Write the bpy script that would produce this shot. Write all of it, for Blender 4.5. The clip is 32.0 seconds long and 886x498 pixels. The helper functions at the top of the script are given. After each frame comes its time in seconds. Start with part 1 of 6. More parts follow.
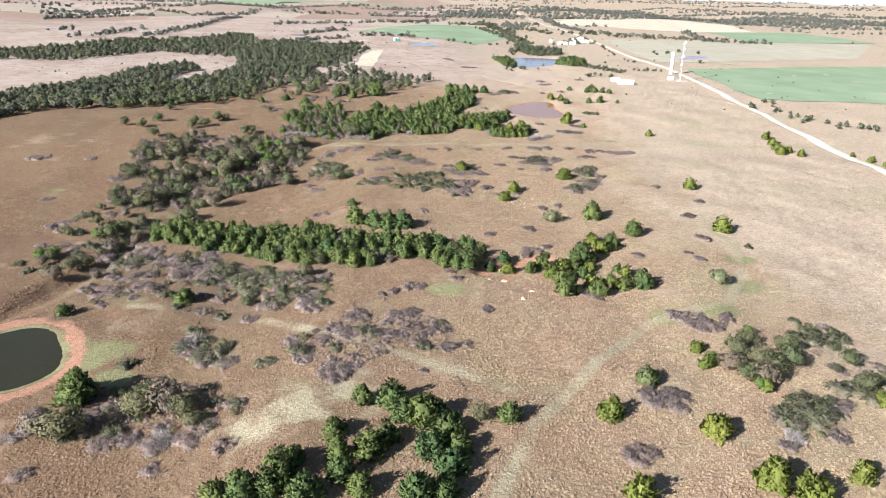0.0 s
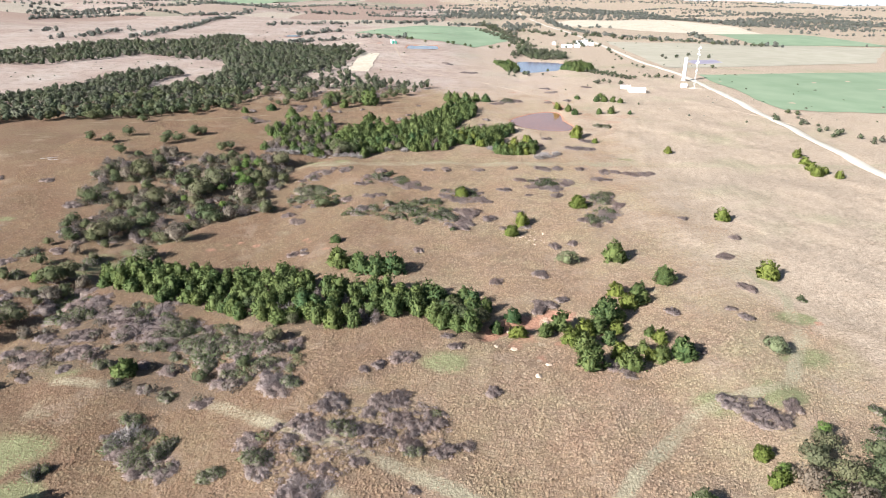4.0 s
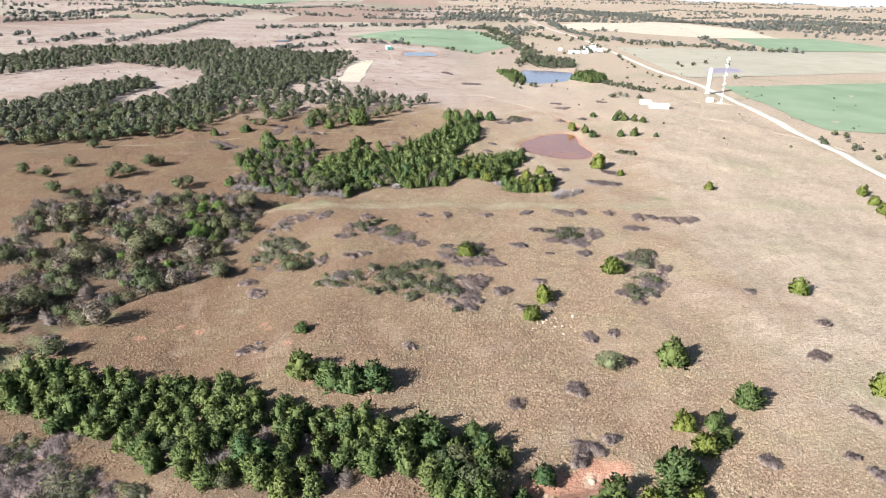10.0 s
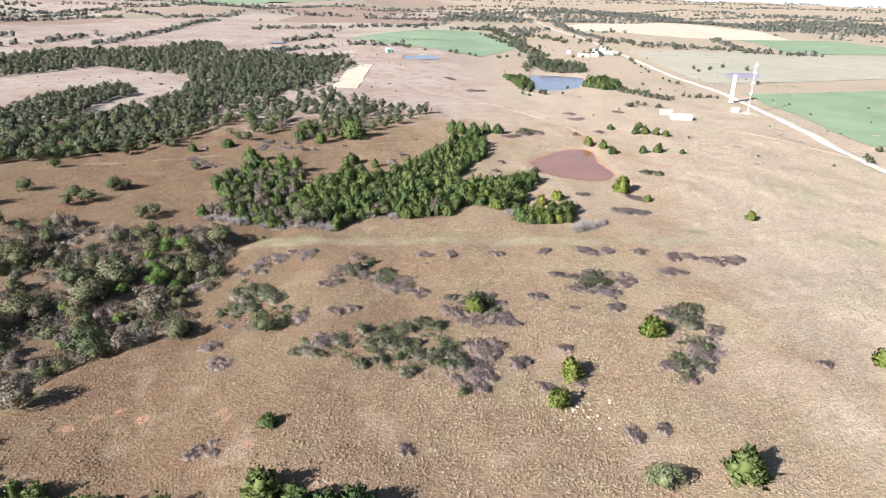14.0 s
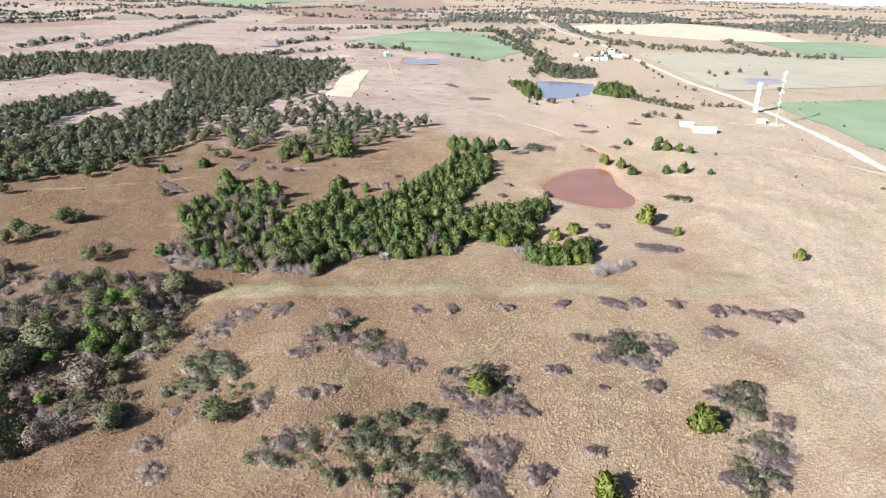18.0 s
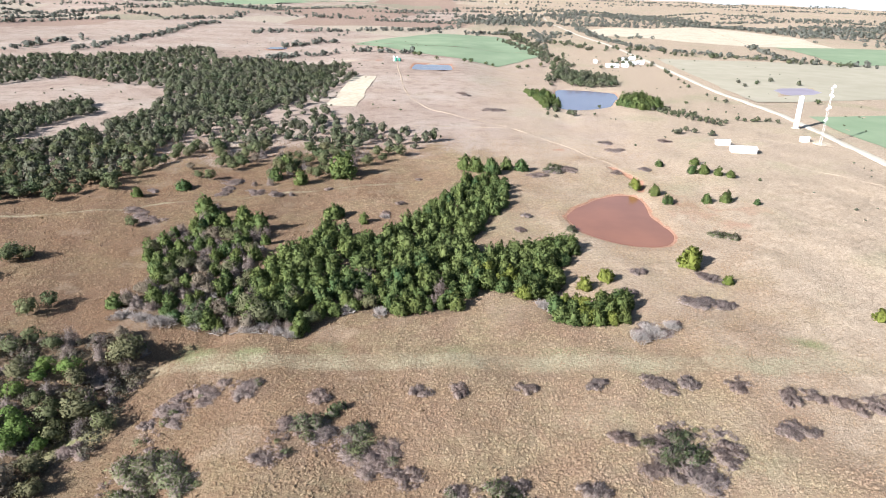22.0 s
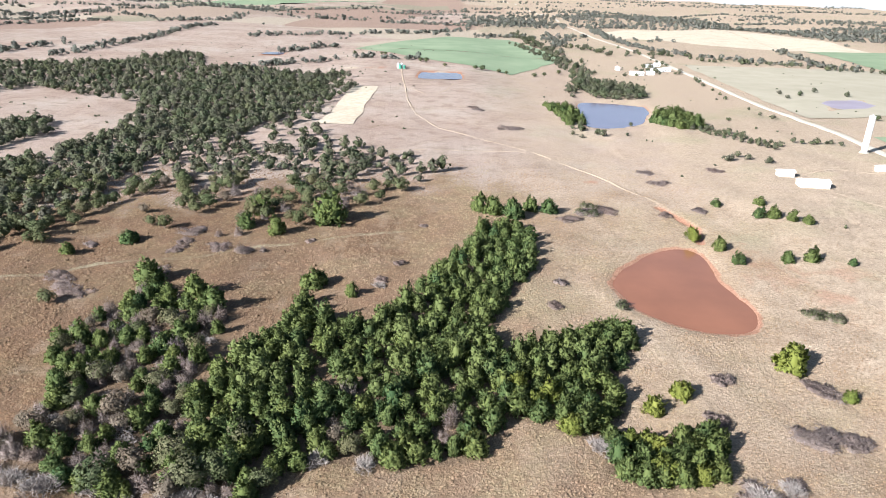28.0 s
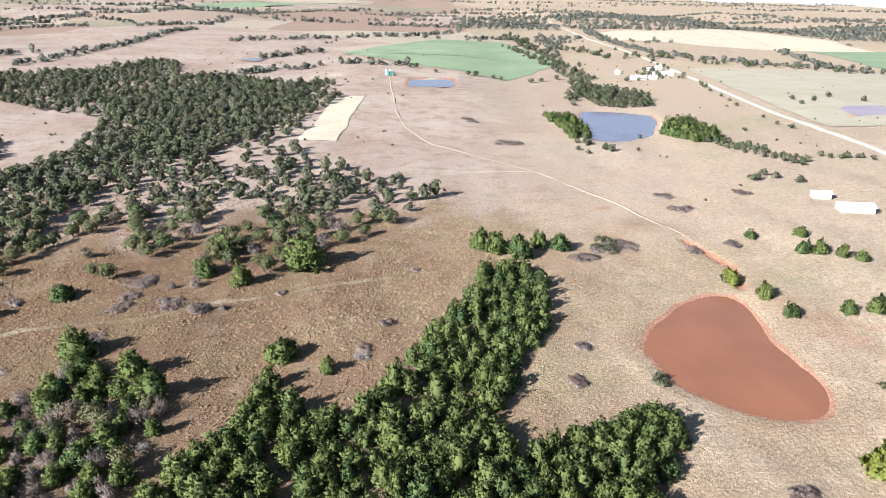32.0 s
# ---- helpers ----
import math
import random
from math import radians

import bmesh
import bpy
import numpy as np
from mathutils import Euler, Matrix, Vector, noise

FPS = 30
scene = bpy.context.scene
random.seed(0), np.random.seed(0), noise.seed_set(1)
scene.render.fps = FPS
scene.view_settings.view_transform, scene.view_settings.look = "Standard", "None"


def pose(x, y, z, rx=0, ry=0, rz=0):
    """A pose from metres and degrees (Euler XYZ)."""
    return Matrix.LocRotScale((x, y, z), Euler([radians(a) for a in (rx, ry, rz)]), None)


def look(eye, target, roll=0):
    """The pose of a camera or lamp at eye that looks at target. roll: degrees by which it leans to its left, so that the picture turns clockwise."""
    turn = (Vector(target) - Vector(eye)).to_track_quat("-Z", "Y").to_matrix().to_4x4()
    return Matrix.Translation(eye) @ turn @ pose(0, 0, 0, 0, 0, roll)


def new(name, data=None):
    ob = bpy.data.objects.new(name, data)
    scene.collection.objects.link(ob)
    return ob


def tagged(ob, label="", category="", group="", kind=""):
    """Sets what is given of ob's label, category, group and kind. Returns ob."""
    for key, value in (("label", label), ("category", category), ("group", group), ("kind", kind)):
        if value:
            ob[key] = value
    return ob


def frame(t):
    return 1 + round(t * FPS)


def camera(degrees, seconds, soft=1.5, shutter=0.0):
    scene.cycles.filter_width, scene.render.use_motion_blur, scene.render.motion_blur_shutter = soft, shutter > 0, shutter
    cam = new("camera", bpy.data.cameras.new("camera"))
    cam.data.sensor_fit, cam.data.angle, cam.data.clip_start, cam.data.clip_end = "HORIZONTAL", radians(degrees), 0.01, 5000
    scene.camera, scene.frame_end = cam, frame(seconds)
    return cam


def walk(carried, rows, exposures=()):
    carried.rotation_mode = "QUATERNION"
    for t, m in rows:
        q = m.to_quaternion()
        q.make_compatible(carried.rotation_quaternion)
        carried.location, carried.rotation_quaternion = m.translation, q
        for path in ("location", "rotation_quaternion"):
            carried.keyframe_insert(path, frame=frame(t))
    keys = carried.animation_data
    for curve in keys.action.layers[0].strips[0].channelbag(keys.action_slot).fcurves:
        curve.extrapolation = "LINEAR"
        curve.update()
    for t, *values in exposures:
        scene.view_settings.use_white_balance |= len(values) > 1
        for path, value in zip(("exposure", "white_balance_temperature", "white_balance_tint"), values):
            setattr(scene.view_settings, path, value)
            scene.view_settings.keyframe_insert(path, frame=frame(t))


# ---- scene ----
cam = camera(65.0, 32.0, soft=0.9)
PATH = [
    (0, (-0.773, 0.015, 79.704), (-0.736, 1.874, 78.966), 1.2),
    (1, (-0.383, 9.221, 79.932), (-0.346, 11.08, 79.194), 1.2),
    (2, (-0.099, 18.438, 80.15), (-0.062, 20.296, 79.411), 1.2),
    (3, (0.02, 27.719, 80.247), (0.058, 29.577, 79.509), 1.3),
    (3.5, (0.097, 32.421, 80.281), (0.136, 34.279, 79.542), 1.3),
    (5.5, (0.453, 51.439, 80.598), (0.494, 53.296, 79.856), 1.4),
    (6, (0.502, 56.221, 80.662), (0.544, 58.077, 79.921), 1.4),
    (7, (0.567, 65.831, 80.834), (0.61, 67.688, 80.092), 1.4),
    (8, (0.676, 75.55, 81.039), (0.719, 77.407, 80.298), 1.5),
    (9, (0.7, 85.295, 81.178), (0.743, 87.152, 80.437), 1.5),
    (10, (0.525, 94.964, 81.253), (0.569, 96.821, 80.513), 1.4),
    (11, (0.525, 104.699, 81.299), (0.568, 106.556, 80.559), 1.5),
    (12, (0.606, 114.45, 81.248), (0.648, 116.308, 80.507), 1.5),
    (13, (0.59, 124.054, 81.066), (0.63, 125.911, 80.325), 1.5),
    (14, (0.494, 133.522, 80.888), (0.533, 135.379, 80.146), 1.5),
    (14.5, (0.55, 138.239, 80.854), (0.589, 140.096, 80.111), 1.6),
    (16.5, (1.321, 156.981, 80.857), (1.356, 158.837, 80.113), 1.5),
    (17, (1.528, 161.647, 80.854), (1.563, 163.503, 80.11), 1.5),
    (18, (1.931, 170.973, 80.794), (1.963, 172.83, 80.051), 1.4),
    (19, (2.198, 180.28, 80.705), (2.229, 182.137, 79.963), 1.4),
    (20, (2.341, 189.49, 80.662), (2.359, 191.348, 79.92), 1.6),
    (21, (2.472, 198.756, 80.645), (2.482, 200.613, 79.904), 1.6),
    (22, (2.594, 208.247, 80.65), (2.597, 210.105, 79.908), 1.8),
    (23, (2.68, 218.107, 80.652), (2.667, 219.964, 79.909), 1.8),
    (24, (2.533, 228.322, 80.603), (2.508, 230.178, 79.86), 1.8),
    (25, (2.474, 238.565, 80.48), (2.424, 240.421, 79.735), 1.8),
    (25.5, (2.366, 243.528, 80.43), (2.301, 245.383, 79.685), 1.8),
    (27.5, (1.094, 262.344, 80.021), (1.075, 264.201, 79.279), 1.9),
    (28, (0.738, 266.979, 79.973), (0.722, 268.836, 79.23), 1.8),
    (29, (0.225, 276.064, 79.851), (0.223, 277.922, 79.109), 1.7),
    (30, (-0.151, 285.202, 79.761), (-0.145, 287.059, 79.019), 1.6),
    (31, (-0.489, 294.575, 79.776), (-0.484, 296.432, 79.035), 1.5),
    (32, (-0.656, 303.886, 79.751), (-0.65, 305.743, 79.01), 1.3),
]
walk(cam, [(t, look(eye, target, roll)) for t, eye, target, roll in PATH])

# ---- world, sun and sky ----
SUN_AZ, SUN_EL = math.radians(38.5), math.radians(28.5)   # where the light travels to, from +x towards +y
sun_dir = Vector((math.cos(SUN_AZ) * math.cos(SUN_EL), math.sin(SUN_AZ) * math.cos(SUN_EL), -math.sin(SUN_EL)))
sun = new("sun", bpy.data.lights.new("sun", "SUN"))
sun.data.energy, sun.data.angle, sun.data.color = 5.0, math.radians(0.53), (0.985, 0.985, 1.0)
sun.matrix_world = look((0, 0, 300), Vector((0, 0, 300)) + sun_dir)
world = bpy.data.worlds.new("sky")
scene.world = world
world.use_nodes = True
wn = world.node_tree
sky = wn.nodes.new("ShaderNodeTexSky")
sky.sky_type, sky.sun_disc = "NISHITA", False
sky.sun_elevation, sky.sun_rotation = SUN_EL, math.atan2(-sun_dir.x, -sun_dir.y)
sky.air_density, sky.dust_density, sky.altitude = 1.0, 0.4, 300
wn.nodes["Background"].inputs["Strength"].default_value = 0.05
wn.links.new(sky.outputs[0], wn.nodes["Background"].inputs["Color"])
scene.view_settings.exposure = 1.5


# ---- materials ----
def N(tree, kind, **props):
    n = tree.nodes.new("ShaderNode" + kind)
    for key, value in props.items():
        if key in ("operation", "blend_type", "data_type", "attribute_name", "feature", "noise_dimensions", "clamp"):
            if key == "operation":
                n.operation = value
            elif key == "blend_type":
                n.blend_type = value
            elif key == "data_type":
                n.data_type = value
            elif key == "attribute_name":
                n.attribute_name = value
            elif key == "feature":
                n.feature = value
            elif key == "noise_dimensions":
                n.noise_dimensions = value
            elif key == "clamp":
                n.use_clamp = value
    return n


def mix(tree, fac, a, b, blend="MIX"):
    m = tree.nodes.new("ShaderNodeMix")
    m.data_type, m.blend_type = "RGBA", blend
    for sock, value in ((m.inputs[0], fac), (m.inputs[6], a), (m.inputs[7], b)):
        if isinstance(value, (int, float)):
            sock.default_value = value
        elif isinstance(value, tuple):
            sock.default_value = (*value, 1) if len(value) == 3 else value
        else:
            tree.links.new(value, sock)
    return m.outputs[2]


def calc(tree, op, a, b=0.0, clamp=False):
    m = N(tree, "Math", operation=op, clamp=clamp)
    for sock, value in ((m.inputs[0], a), (m.inputs[1], b)):
        if isinstance(value, (int, float)):
            sock.default_value = value
        else:
            tree.links.new(value, sock)
    return m.outputs[0]


def noise_tex(tree, coord, scale, detail=4.0, rough=0.55):
    n = N(tree, "TexNoise")
    n.inputs["Scale"].default_value, n.inputs["Detail"].default_value, n.inputs["Roughness"].default_value = scale, detail, rough
    tree.links.new(coord, n.inputs["Vector"])
    return n.outputs["Fac"]


def ramp(tree, fac, stops):
    r = N(tree, "ValToRGB")
    r.color_ramp.elements[0].position, r.color_ramp.elements[0].color = stops[0][0], (*stops[0][1], 1)
    r.color_ramp.elements[1].position, r.color_ramp.elements[1].color = stops[-1][0], (*stops[-1][1], 1)
    for p, c in stops[1:-1]:
        e = r.color_ramp.elements.new(p)
        e.color = (*c, 1)
    tree.links.new(fac, r.inputs[0])
    return r.outputs[0]


def span(tree, value, lo, hi):
    m = N(tree, "MapRange")
    m.inputs[1].default_value, m.inputs[2].default_value = lo, hi
    tree.links.new(value, m.inputs[0])
    return m.outputs[0]


def material(name, rough=0.9, spec=0.2):
    m = bpy.data.materials.new(name)
    m.use_nodes = True
    b = m.node_tree.nodes["Principled BSDF"]
    b.inputs["Roughness"].default_value, b.inputs["Specular IOR Level"].default_value = rough, spec
    return m, m.node_tree, b


def place(tree):
    return tree.nodes.new("ShaderNodeNewGeometry").outputs["Position"]


def bump(tree, bsdf, height, strength, distance):
    n = tree.nodes.new("ShaderNodeBump")
    n.inputs["Strength"].default_value, n.inputs["Distance"].default_value = strength, distance
    tree.links.new(height, n.inputs["Height"])
    tree.links.new(n.outputs[0], bsdf.inputs["Normal"])


def grass_colour(t, p):
    """Rust to straw bunchgrass, in broad drifts and small ones."""
    big = noise_tex(t, p, 0.018, 5)
    mid = noise_tex(t, p, 0.12, 5, 0.6)
    grass = ramp(t, big, [(0.30, (0.258, 0.160, 0.094)), (0.44, (0.306, 0.204, 0.122)), (0.55, (0.322, 0.244, 0.148)), (0.64, (0.318, 0.272, 0.158)), (0.76, (0.272, 0.268, 0.136))])
    grass = mix(t, span(t, mid, 0.40, 0.62), grass, (0.285, 0.190, 0.133))
    grass = mix(t, span(t, mid, 0.62, 0.80), grass, (0.35, 0.28, 0.195))
    drift = noise_tex(t, p, 0.045, 5, 0.62)
    grass = mix(t, calc(t, "MULTIPLY", span(t, drift, 0.50, 0.64), 0.70), grass, (0.345, 0.300, 0.170))
    grass = mix(t, calc(t, "MULTIPLY", span(t, drift, 0.46, 0.34), 0.75), grass, (0.262, 0.150, 0.098))
    patch = noise_tex(t, p, 0.55, 4, 0.65)
    grass = mix(t, calc(t, "MULTIPLY", span(t, patch, 0.54, 0.40), 0.55), grass, (0.190, 0.115, 0.075))
    grass = mix(t, calc(t, "MULTIPLY", span(t, patch, 0.56, 0.70), 0.5), grass, (0.44, 0.36, 0.25))
    # redder, browner sward down the west slope, straw-blond on the east rise; the dark-to-bright step also paints in
    # uneven light
    x = N(t, "SeparateXYZ")
    t.links.new(p, x.inputs[0])
    east = span(t, calc(t, "ADD", x.outputs[0], calc(t, "MULTIPLY", calc(t, "SUBTRACT", noise_tex(t, p, 0.03, 4), 0.5), 110.0)), -55.0, 45.0)
    west = mix(t, 0.68, grass, (0.172, 0.108, 0.068))
    return mix(t, east, west, mix(t, 0.32, grass, (0.458, 0.348, 0.240)))


def ground_material():
    m, t, b = material("prairie_ground", 1.0, 0.05)
    p = place(t)
    cover = N(t, "Attribute", attribute_name="cover")
    cover2 = N(t, "Attribute", attribute_name="cover_more")
    sep, sep2 = N(t, "SeparateColor"), N(t, "SeparateColor")
    t.links.new(cover.outputs["Color"], sep.inputs[0])
    t.links.new(cover2.outputs["Color"], sep2.inputs[0])
    big = noise_tex(t, p, 0.018, 5)
    mid = noise_tex(t, p, 0.12, 5, 0.6)
    fine = noise_tex(t, p, 1.3, 4, 0.65)
    grit = noise_tex(t, p, 6.0, 3, 0.6)
    grass = mix(t, 0.13, grass_colour(t, p), (0.09, 0.06, 0.04))
    pale = mix(t, mid, (0.535, 0.422, 0.318), (0.475, 0.374, 0.276))
    pale = mix(t, span(t, big, 0.54, 0.68), pale, (0.415, 0.368, 0.245))
    patch = noise_tex(t, p, 0.5, 4, 0.65)
    pale = mix(t, calc(t, "MULTIPLY", span(t, patch, 0.52, 0.38), 0.4), pale, (0.30, 0.225, 0.16))
    soil = mix(t, fine, (0.375, 0.180, 0.112), (0.48, 0.275, 0.195))
    green = mix(t, mid, (0.185, 0.205, 0.095), (0.30, 0.285, 0.155))
    track = mix(t, fine, (0.44, 0.375, 0.265), (0.33, 0.30, 0.19))
    # dormant far land, its colours greyed and blued to paint in distance haze
    far = ramp(t, big, [(0.3, (0.365, 0.270, 0.222)), (0.5, (0.445, 0.352, 0.298)), (0.7, (0.50, 0.425, 0.362))])
    far = mix(t, calc(t, "MULTIPLY", span(t, noise_tex(t, p, 0.11, 5, 0.7), 0.52, 0.36), 0.5), far, (0.24, 0.165, 0.12))
    cell = N(t, "TexVoronoi")
    cell.inputs["Scale"].default_value = 0.0042
    t.links.new(p, cell.inputs["Vector"])
    tint = N(t, "SeparateColor")
    t.links.new(cell.outputs["Color"], tint.inputs[0])
    away = cover2.outputs["Alpha"]
    far = mix(t, calc(t, "MULTIPLY", away, span(t, tint.outputs[0], 0.62, 0.70)), far, (0.47, 0.40, 0.315))
    far = mix(t, calc(t, "MULTIPLY", away, span(t, tint.outputs[1], 0.72, 0.78)), far, (0.31, 0.28, 0.205))
    far = mix(t, calc(t, "MULTIPLY", away, span(t, tint.outputs[2], 0.75, 0.80)), far, (0.35, 0.25, 0.20))
    wobble = calc(t, "MULTIPLY", calc(t, "SUBTRACT", fine, 0.5), 0.55)
    wobble2 = calc(t, "MULTIPLY", calc(t, "SUBTRACT", mid, 0.5), 0.9)
    wob = calc(t, "ADD", wobble, wobble2)

    def edge(src, lo=0.3, hi=0.7):
        return span(t, calc(t, "ADD", src, calc(t, "MULTIPLY", wob, calc(t, "MULTIPLY", src, 1.6))), lo, hi)
    col = mix(t, edge(sep2.outputs[2]), grass, far)
    col = mix(t, edge(cover.outputs["Alpha"], 0.08, 0.92), col, pale)
    col = mix(t, edge(sep.outputs[2]), col, green)
    col = mix(t, edge(sep.outputs[0]), col, track)
    col = mix(t, edge(sep.outputs[1]), col, soil)
    col = mix(t, edge(sep2.outputs[0]), col, mix(t, fine, (0.62, 0.52, 0.38), (0.70, 0.60, 0.46)))
    # brown litter under the trees, darkened to hold some of their shade
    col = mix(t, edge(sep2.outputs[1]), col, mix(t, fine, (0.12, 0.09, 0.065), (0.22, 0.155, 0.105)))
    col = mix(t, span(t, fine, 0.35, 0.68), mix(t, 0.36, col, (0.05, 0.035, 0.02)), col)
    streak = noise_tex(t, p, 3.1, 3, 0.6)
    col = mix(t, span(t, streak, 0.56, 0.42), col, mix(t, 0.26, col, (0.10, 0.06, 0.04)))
    col = mix(t, span(t, grit, 0.58, 0.75), col, mix(t, 0.12, col, (0.75, 0.65, 0.48)))
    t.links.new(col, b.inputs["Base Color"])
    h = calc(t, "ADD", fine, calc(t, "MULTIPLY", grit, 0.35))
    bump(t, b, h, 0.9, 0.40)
    return m


def water_material(name, colour, rough=0.06, spec=0.5):
    m, t, b = material(name, rough, spec)
    p = place(t)
    n = noise_tex(t, p, 0.06, 4)
    t.links.new(mix(t, span(t, n, 0.35, 0.7), colour, tuple(c * 0.82 for c in colour)), b.inputs["Base Color"])
    bump(t, b, noise_tex(t, p, 1.6, 3), 0.06, 0.05)
    return m


def leaf_material(name, dark, light, tip, translucent=0.14, drift=None):
    m, t, b = material(name, 0.75, 0.15)
    info = t.nodes.new("ShaderNodeObjectInfo")
    geo = t.nodes.new("ShaderNodeNewGeometry")
    tone = N(t, "Attribute", attribute_name="tone")
    pick = calc(t, "FRACT", calc(t, "ADD", info.outputs["Random"], tone.outputs["Fac"]))
    c = mix(t, pick, dark, light)
    shade = calc(t, "FRACT", calc(t, "MULTIPLY", pick, 7.31))
    c = mix(t, calc(t, "MULTIPLY", shade, 0.45), c, tuple(0.5 * (p + q) * f for p, q, f in zip(dark, tip, (1.25, 1.0, 0.8))))
    each = geo.outputs["Random Per Island"]
    c = mix(t, calc(t, "MULTIPLY", span(t, each, 0.45, 1.0), 0.55), c, tip)
    c = mix(t, calc(t, "MULTIPLY", span(t, each, 0.40, 0.0), 0.45), c, tuple(v * 0.55 for v in dark))
    n = noise_tex(t, geo.outputs["Position"], 1.1, 3)
    c = mix(t, span(t, n, 0.3, 0.7), mix(t, 0.35, c, dark), c)
    if drift:
        c = mix(t, span(t, noise_tex(t, geo.outputs["Position"], 0.11, 4), 0.42, 0.66), c, drift)
    t.links.new(c, b.inputs["Base Color"])
    tr = t.nodes.new("ShaderNodeBsdfTranslucent")
    t.links.new(c, tr.inputs["Color"])
    ms = t.nodes.new("ShaderNodeMixShader")
    ms.inputs[0].default_value = translucent
    t.links.new(b.outputs[0], ms.inputs[1])
    t.links.new(tr.outputs[0], ms.inputs[2])
    t.links.new(ms.outputs[0], t.nodes["Material Output"].inputs["Surface"])
    return m


def tussock_material():
    m, t, b = material("tussock_grass", 0.95, 0.05)
    p = place(t)
    geo = t.nodes.new("ShaderNodeNewGeometry")
    c = grass_colour(t, p)
    rnd = geo.outputs["Random Per Island"]
    c = mix(t, calc(t, "MULTIPLY", span(t, rnd, 0.6, 1.0), 0.25), c, (0.40, 0.31, 0.20))
    c = mix(t, calc(t, "MULTIPLY", span(t, rnd, 0.5, 0.0), 0.40), c, (0.20, 0.115, 0.068))
    t.links.new(c, b.inputs["Base Color"])
    bump(t, b, noise_tex(t, p, 9.0, 3), 0.7, 0.1)
    return m


def plain_material(name, a, c, scale=1.5, rough=0.8, spec=0.2, relief=0.0):
    m, t, b = material(name, rough, spec)
    p = place(t)
    n = noise_tex(t, p, scale, 5)
    n2 = noise_tex(t, p, scale * 0.13, 3)
    col = mix(t, span(t, n, 0.3, 0.7), a, c)
    col = mix(t, calc(t, "MULTIPLY", span(t, n2, 0.45, 0.75), 0.4), col, tuple(v * 0.75 for v in a))
    t.links.new(col, b.inputs["Base Color"])
    if relief:
        bump(t, b, n, 0.6, relief)
    return m


GROUND = ground_material()
CEDAR = leaf_material("cedar_foliage", (0.048, 0.094, 0.038), (0.130, 0.158, 0.046), (0.210, 0.236, 0.082), 0.28)
CEDAR_LIGHT = leaf_material("sunlit_cedar_foliage", (0.105, 0.142, 0.032), (0.175, 0.198, 0.042), (0.260, 0.270, 0.08), 0.25)
OLIVE = leaf_material("olive_foliage", (0.078, 0.086, 0.044), (0.130, 0.128, 0.070), (0.190, 0.182, 0.108))
OAK = leaf_material("oak_foliage", (0.052, 0.076, 0.034), (0.110, 0.116, 0.058), (0.165, 0.170, 0.09))
GREYTWIG = leaf_material("bare_grey_twigs", (0.195, 0.160, 0.146), (0.270, 0.226, 0.214), (0.365, 0.320, 0.308), 0.2)
MAUVE = leaf_material("bare_mauve_twigs", (0.225, 0.178, 0.166), (0.300, 0.245, 0.230), (0.385, 0.325, 0.310), 0.25)
BROWNLEAF = leaf_material("dry_brown_foliage", (0.115, 0.094, 0.070), (0.160, 0.134, 0.104), (0.225, 0.195, 0.155))
SHRUB = leaf_material("shrub_foliage", (0.072, 0.100, 0.044), (0.130, 0.145, 0.072), (0.20, 0.205, 0.115), 0.2)
CEDAR_MASS = leaf_material("massed_cedar_foliage", (0.048, 0.094, 0.038), (0.130, 0.158, 0.046), (0.208, 0.236, 0.082), 0.28, (0.135, 0.165, 0.06))
FARWOOD = leaf_material("far_wood_foliage", (0.048, 0.072, 0.038), (0.102, 0.110, 0.062), (0.150, 0.160, 0.095), 0.14, (0.105, 0.100, 0.075))
# paler, greyer leaf colours: distance haze put into the foliage colour
HAZED_SKYLINE = leaf_material("hazed_skyline_foliage", (0.098, 0.112, 0.092), (0.125, 0.136, 0.115), (0.165, 0.172, 0.145), 0.14, (0.135, 0.130, 0.118))
BRUSH = leaf_material("brush_foliage", (0.060, 0.062, 0.040), (0.105, 0.096, 0.064), (0.155, 0.140, 0.105), 0.14, (0.120, 0.098, 0.084))
LEAFGREEN = leaf_material("fresh_green_foliage", (0.075, 0.125, 0.030), (0.115, 0.175, 0.045), (0.19, 0.25, 0.085))
SAGE = leaf_material("sage_green_foliage", (0.105, 0.125, 0.062), (0.155, 0.175, 0.092), (0.25, 0.27, 0.16))
UNDERBRUSH = plain_material("thicket_base", (0.145, 0.112, 0.092), (0.25, 0.20, 0.17), 3.5, 1.0, 0.05, 0.08)
BARK = plain_material("bark", (0.13, 0.095, 0.07), (0.22, 0.18, 0.14), 3.0, 0.95, 0.1, 0.05)
DEADWOOD = plain_material("silver_dead_wood", (0.22, 0.19, 0.175), (0.33, 0.295, 0.275), 4.0, 0.9, 0.1)
GRASS = tussock_material()
CROP = plain_material("winter_wheat", (0.175, 0.235, 0.145), (0.245, 0.295, 0.195), 0.03, 0.95, 0.05)
STUBBLE = plain_material("pale_stubble", (0.42, 0.35, 0.265), (0.53, 0.46, 0.36), 0.35, 1.0, 0.05)
MEADOW = plain_material("straw_green_meadow", (0.31, 0.285, 0.215), (0.375, 0.335, 0.262), 0.05, 1.0, 0.05)
GRAVEL = plain_material("white_gravel", (0.44, 0.39, 0.32), (0.53, 0.48, 0.40), 0.7, 1.0, 0.05, 0.03)
WHITE = plain_material("white_paint", (0.78, 0.78, 0.77), (0.84, 0.84, 0.83), 0.6, 0.5, 0.4)
ROOF = plain_material("white_metal_roof", (0.74, 0.75, 0.76), (0.82, 0.82, 0.83), 0.5, 0.45, 0.5)
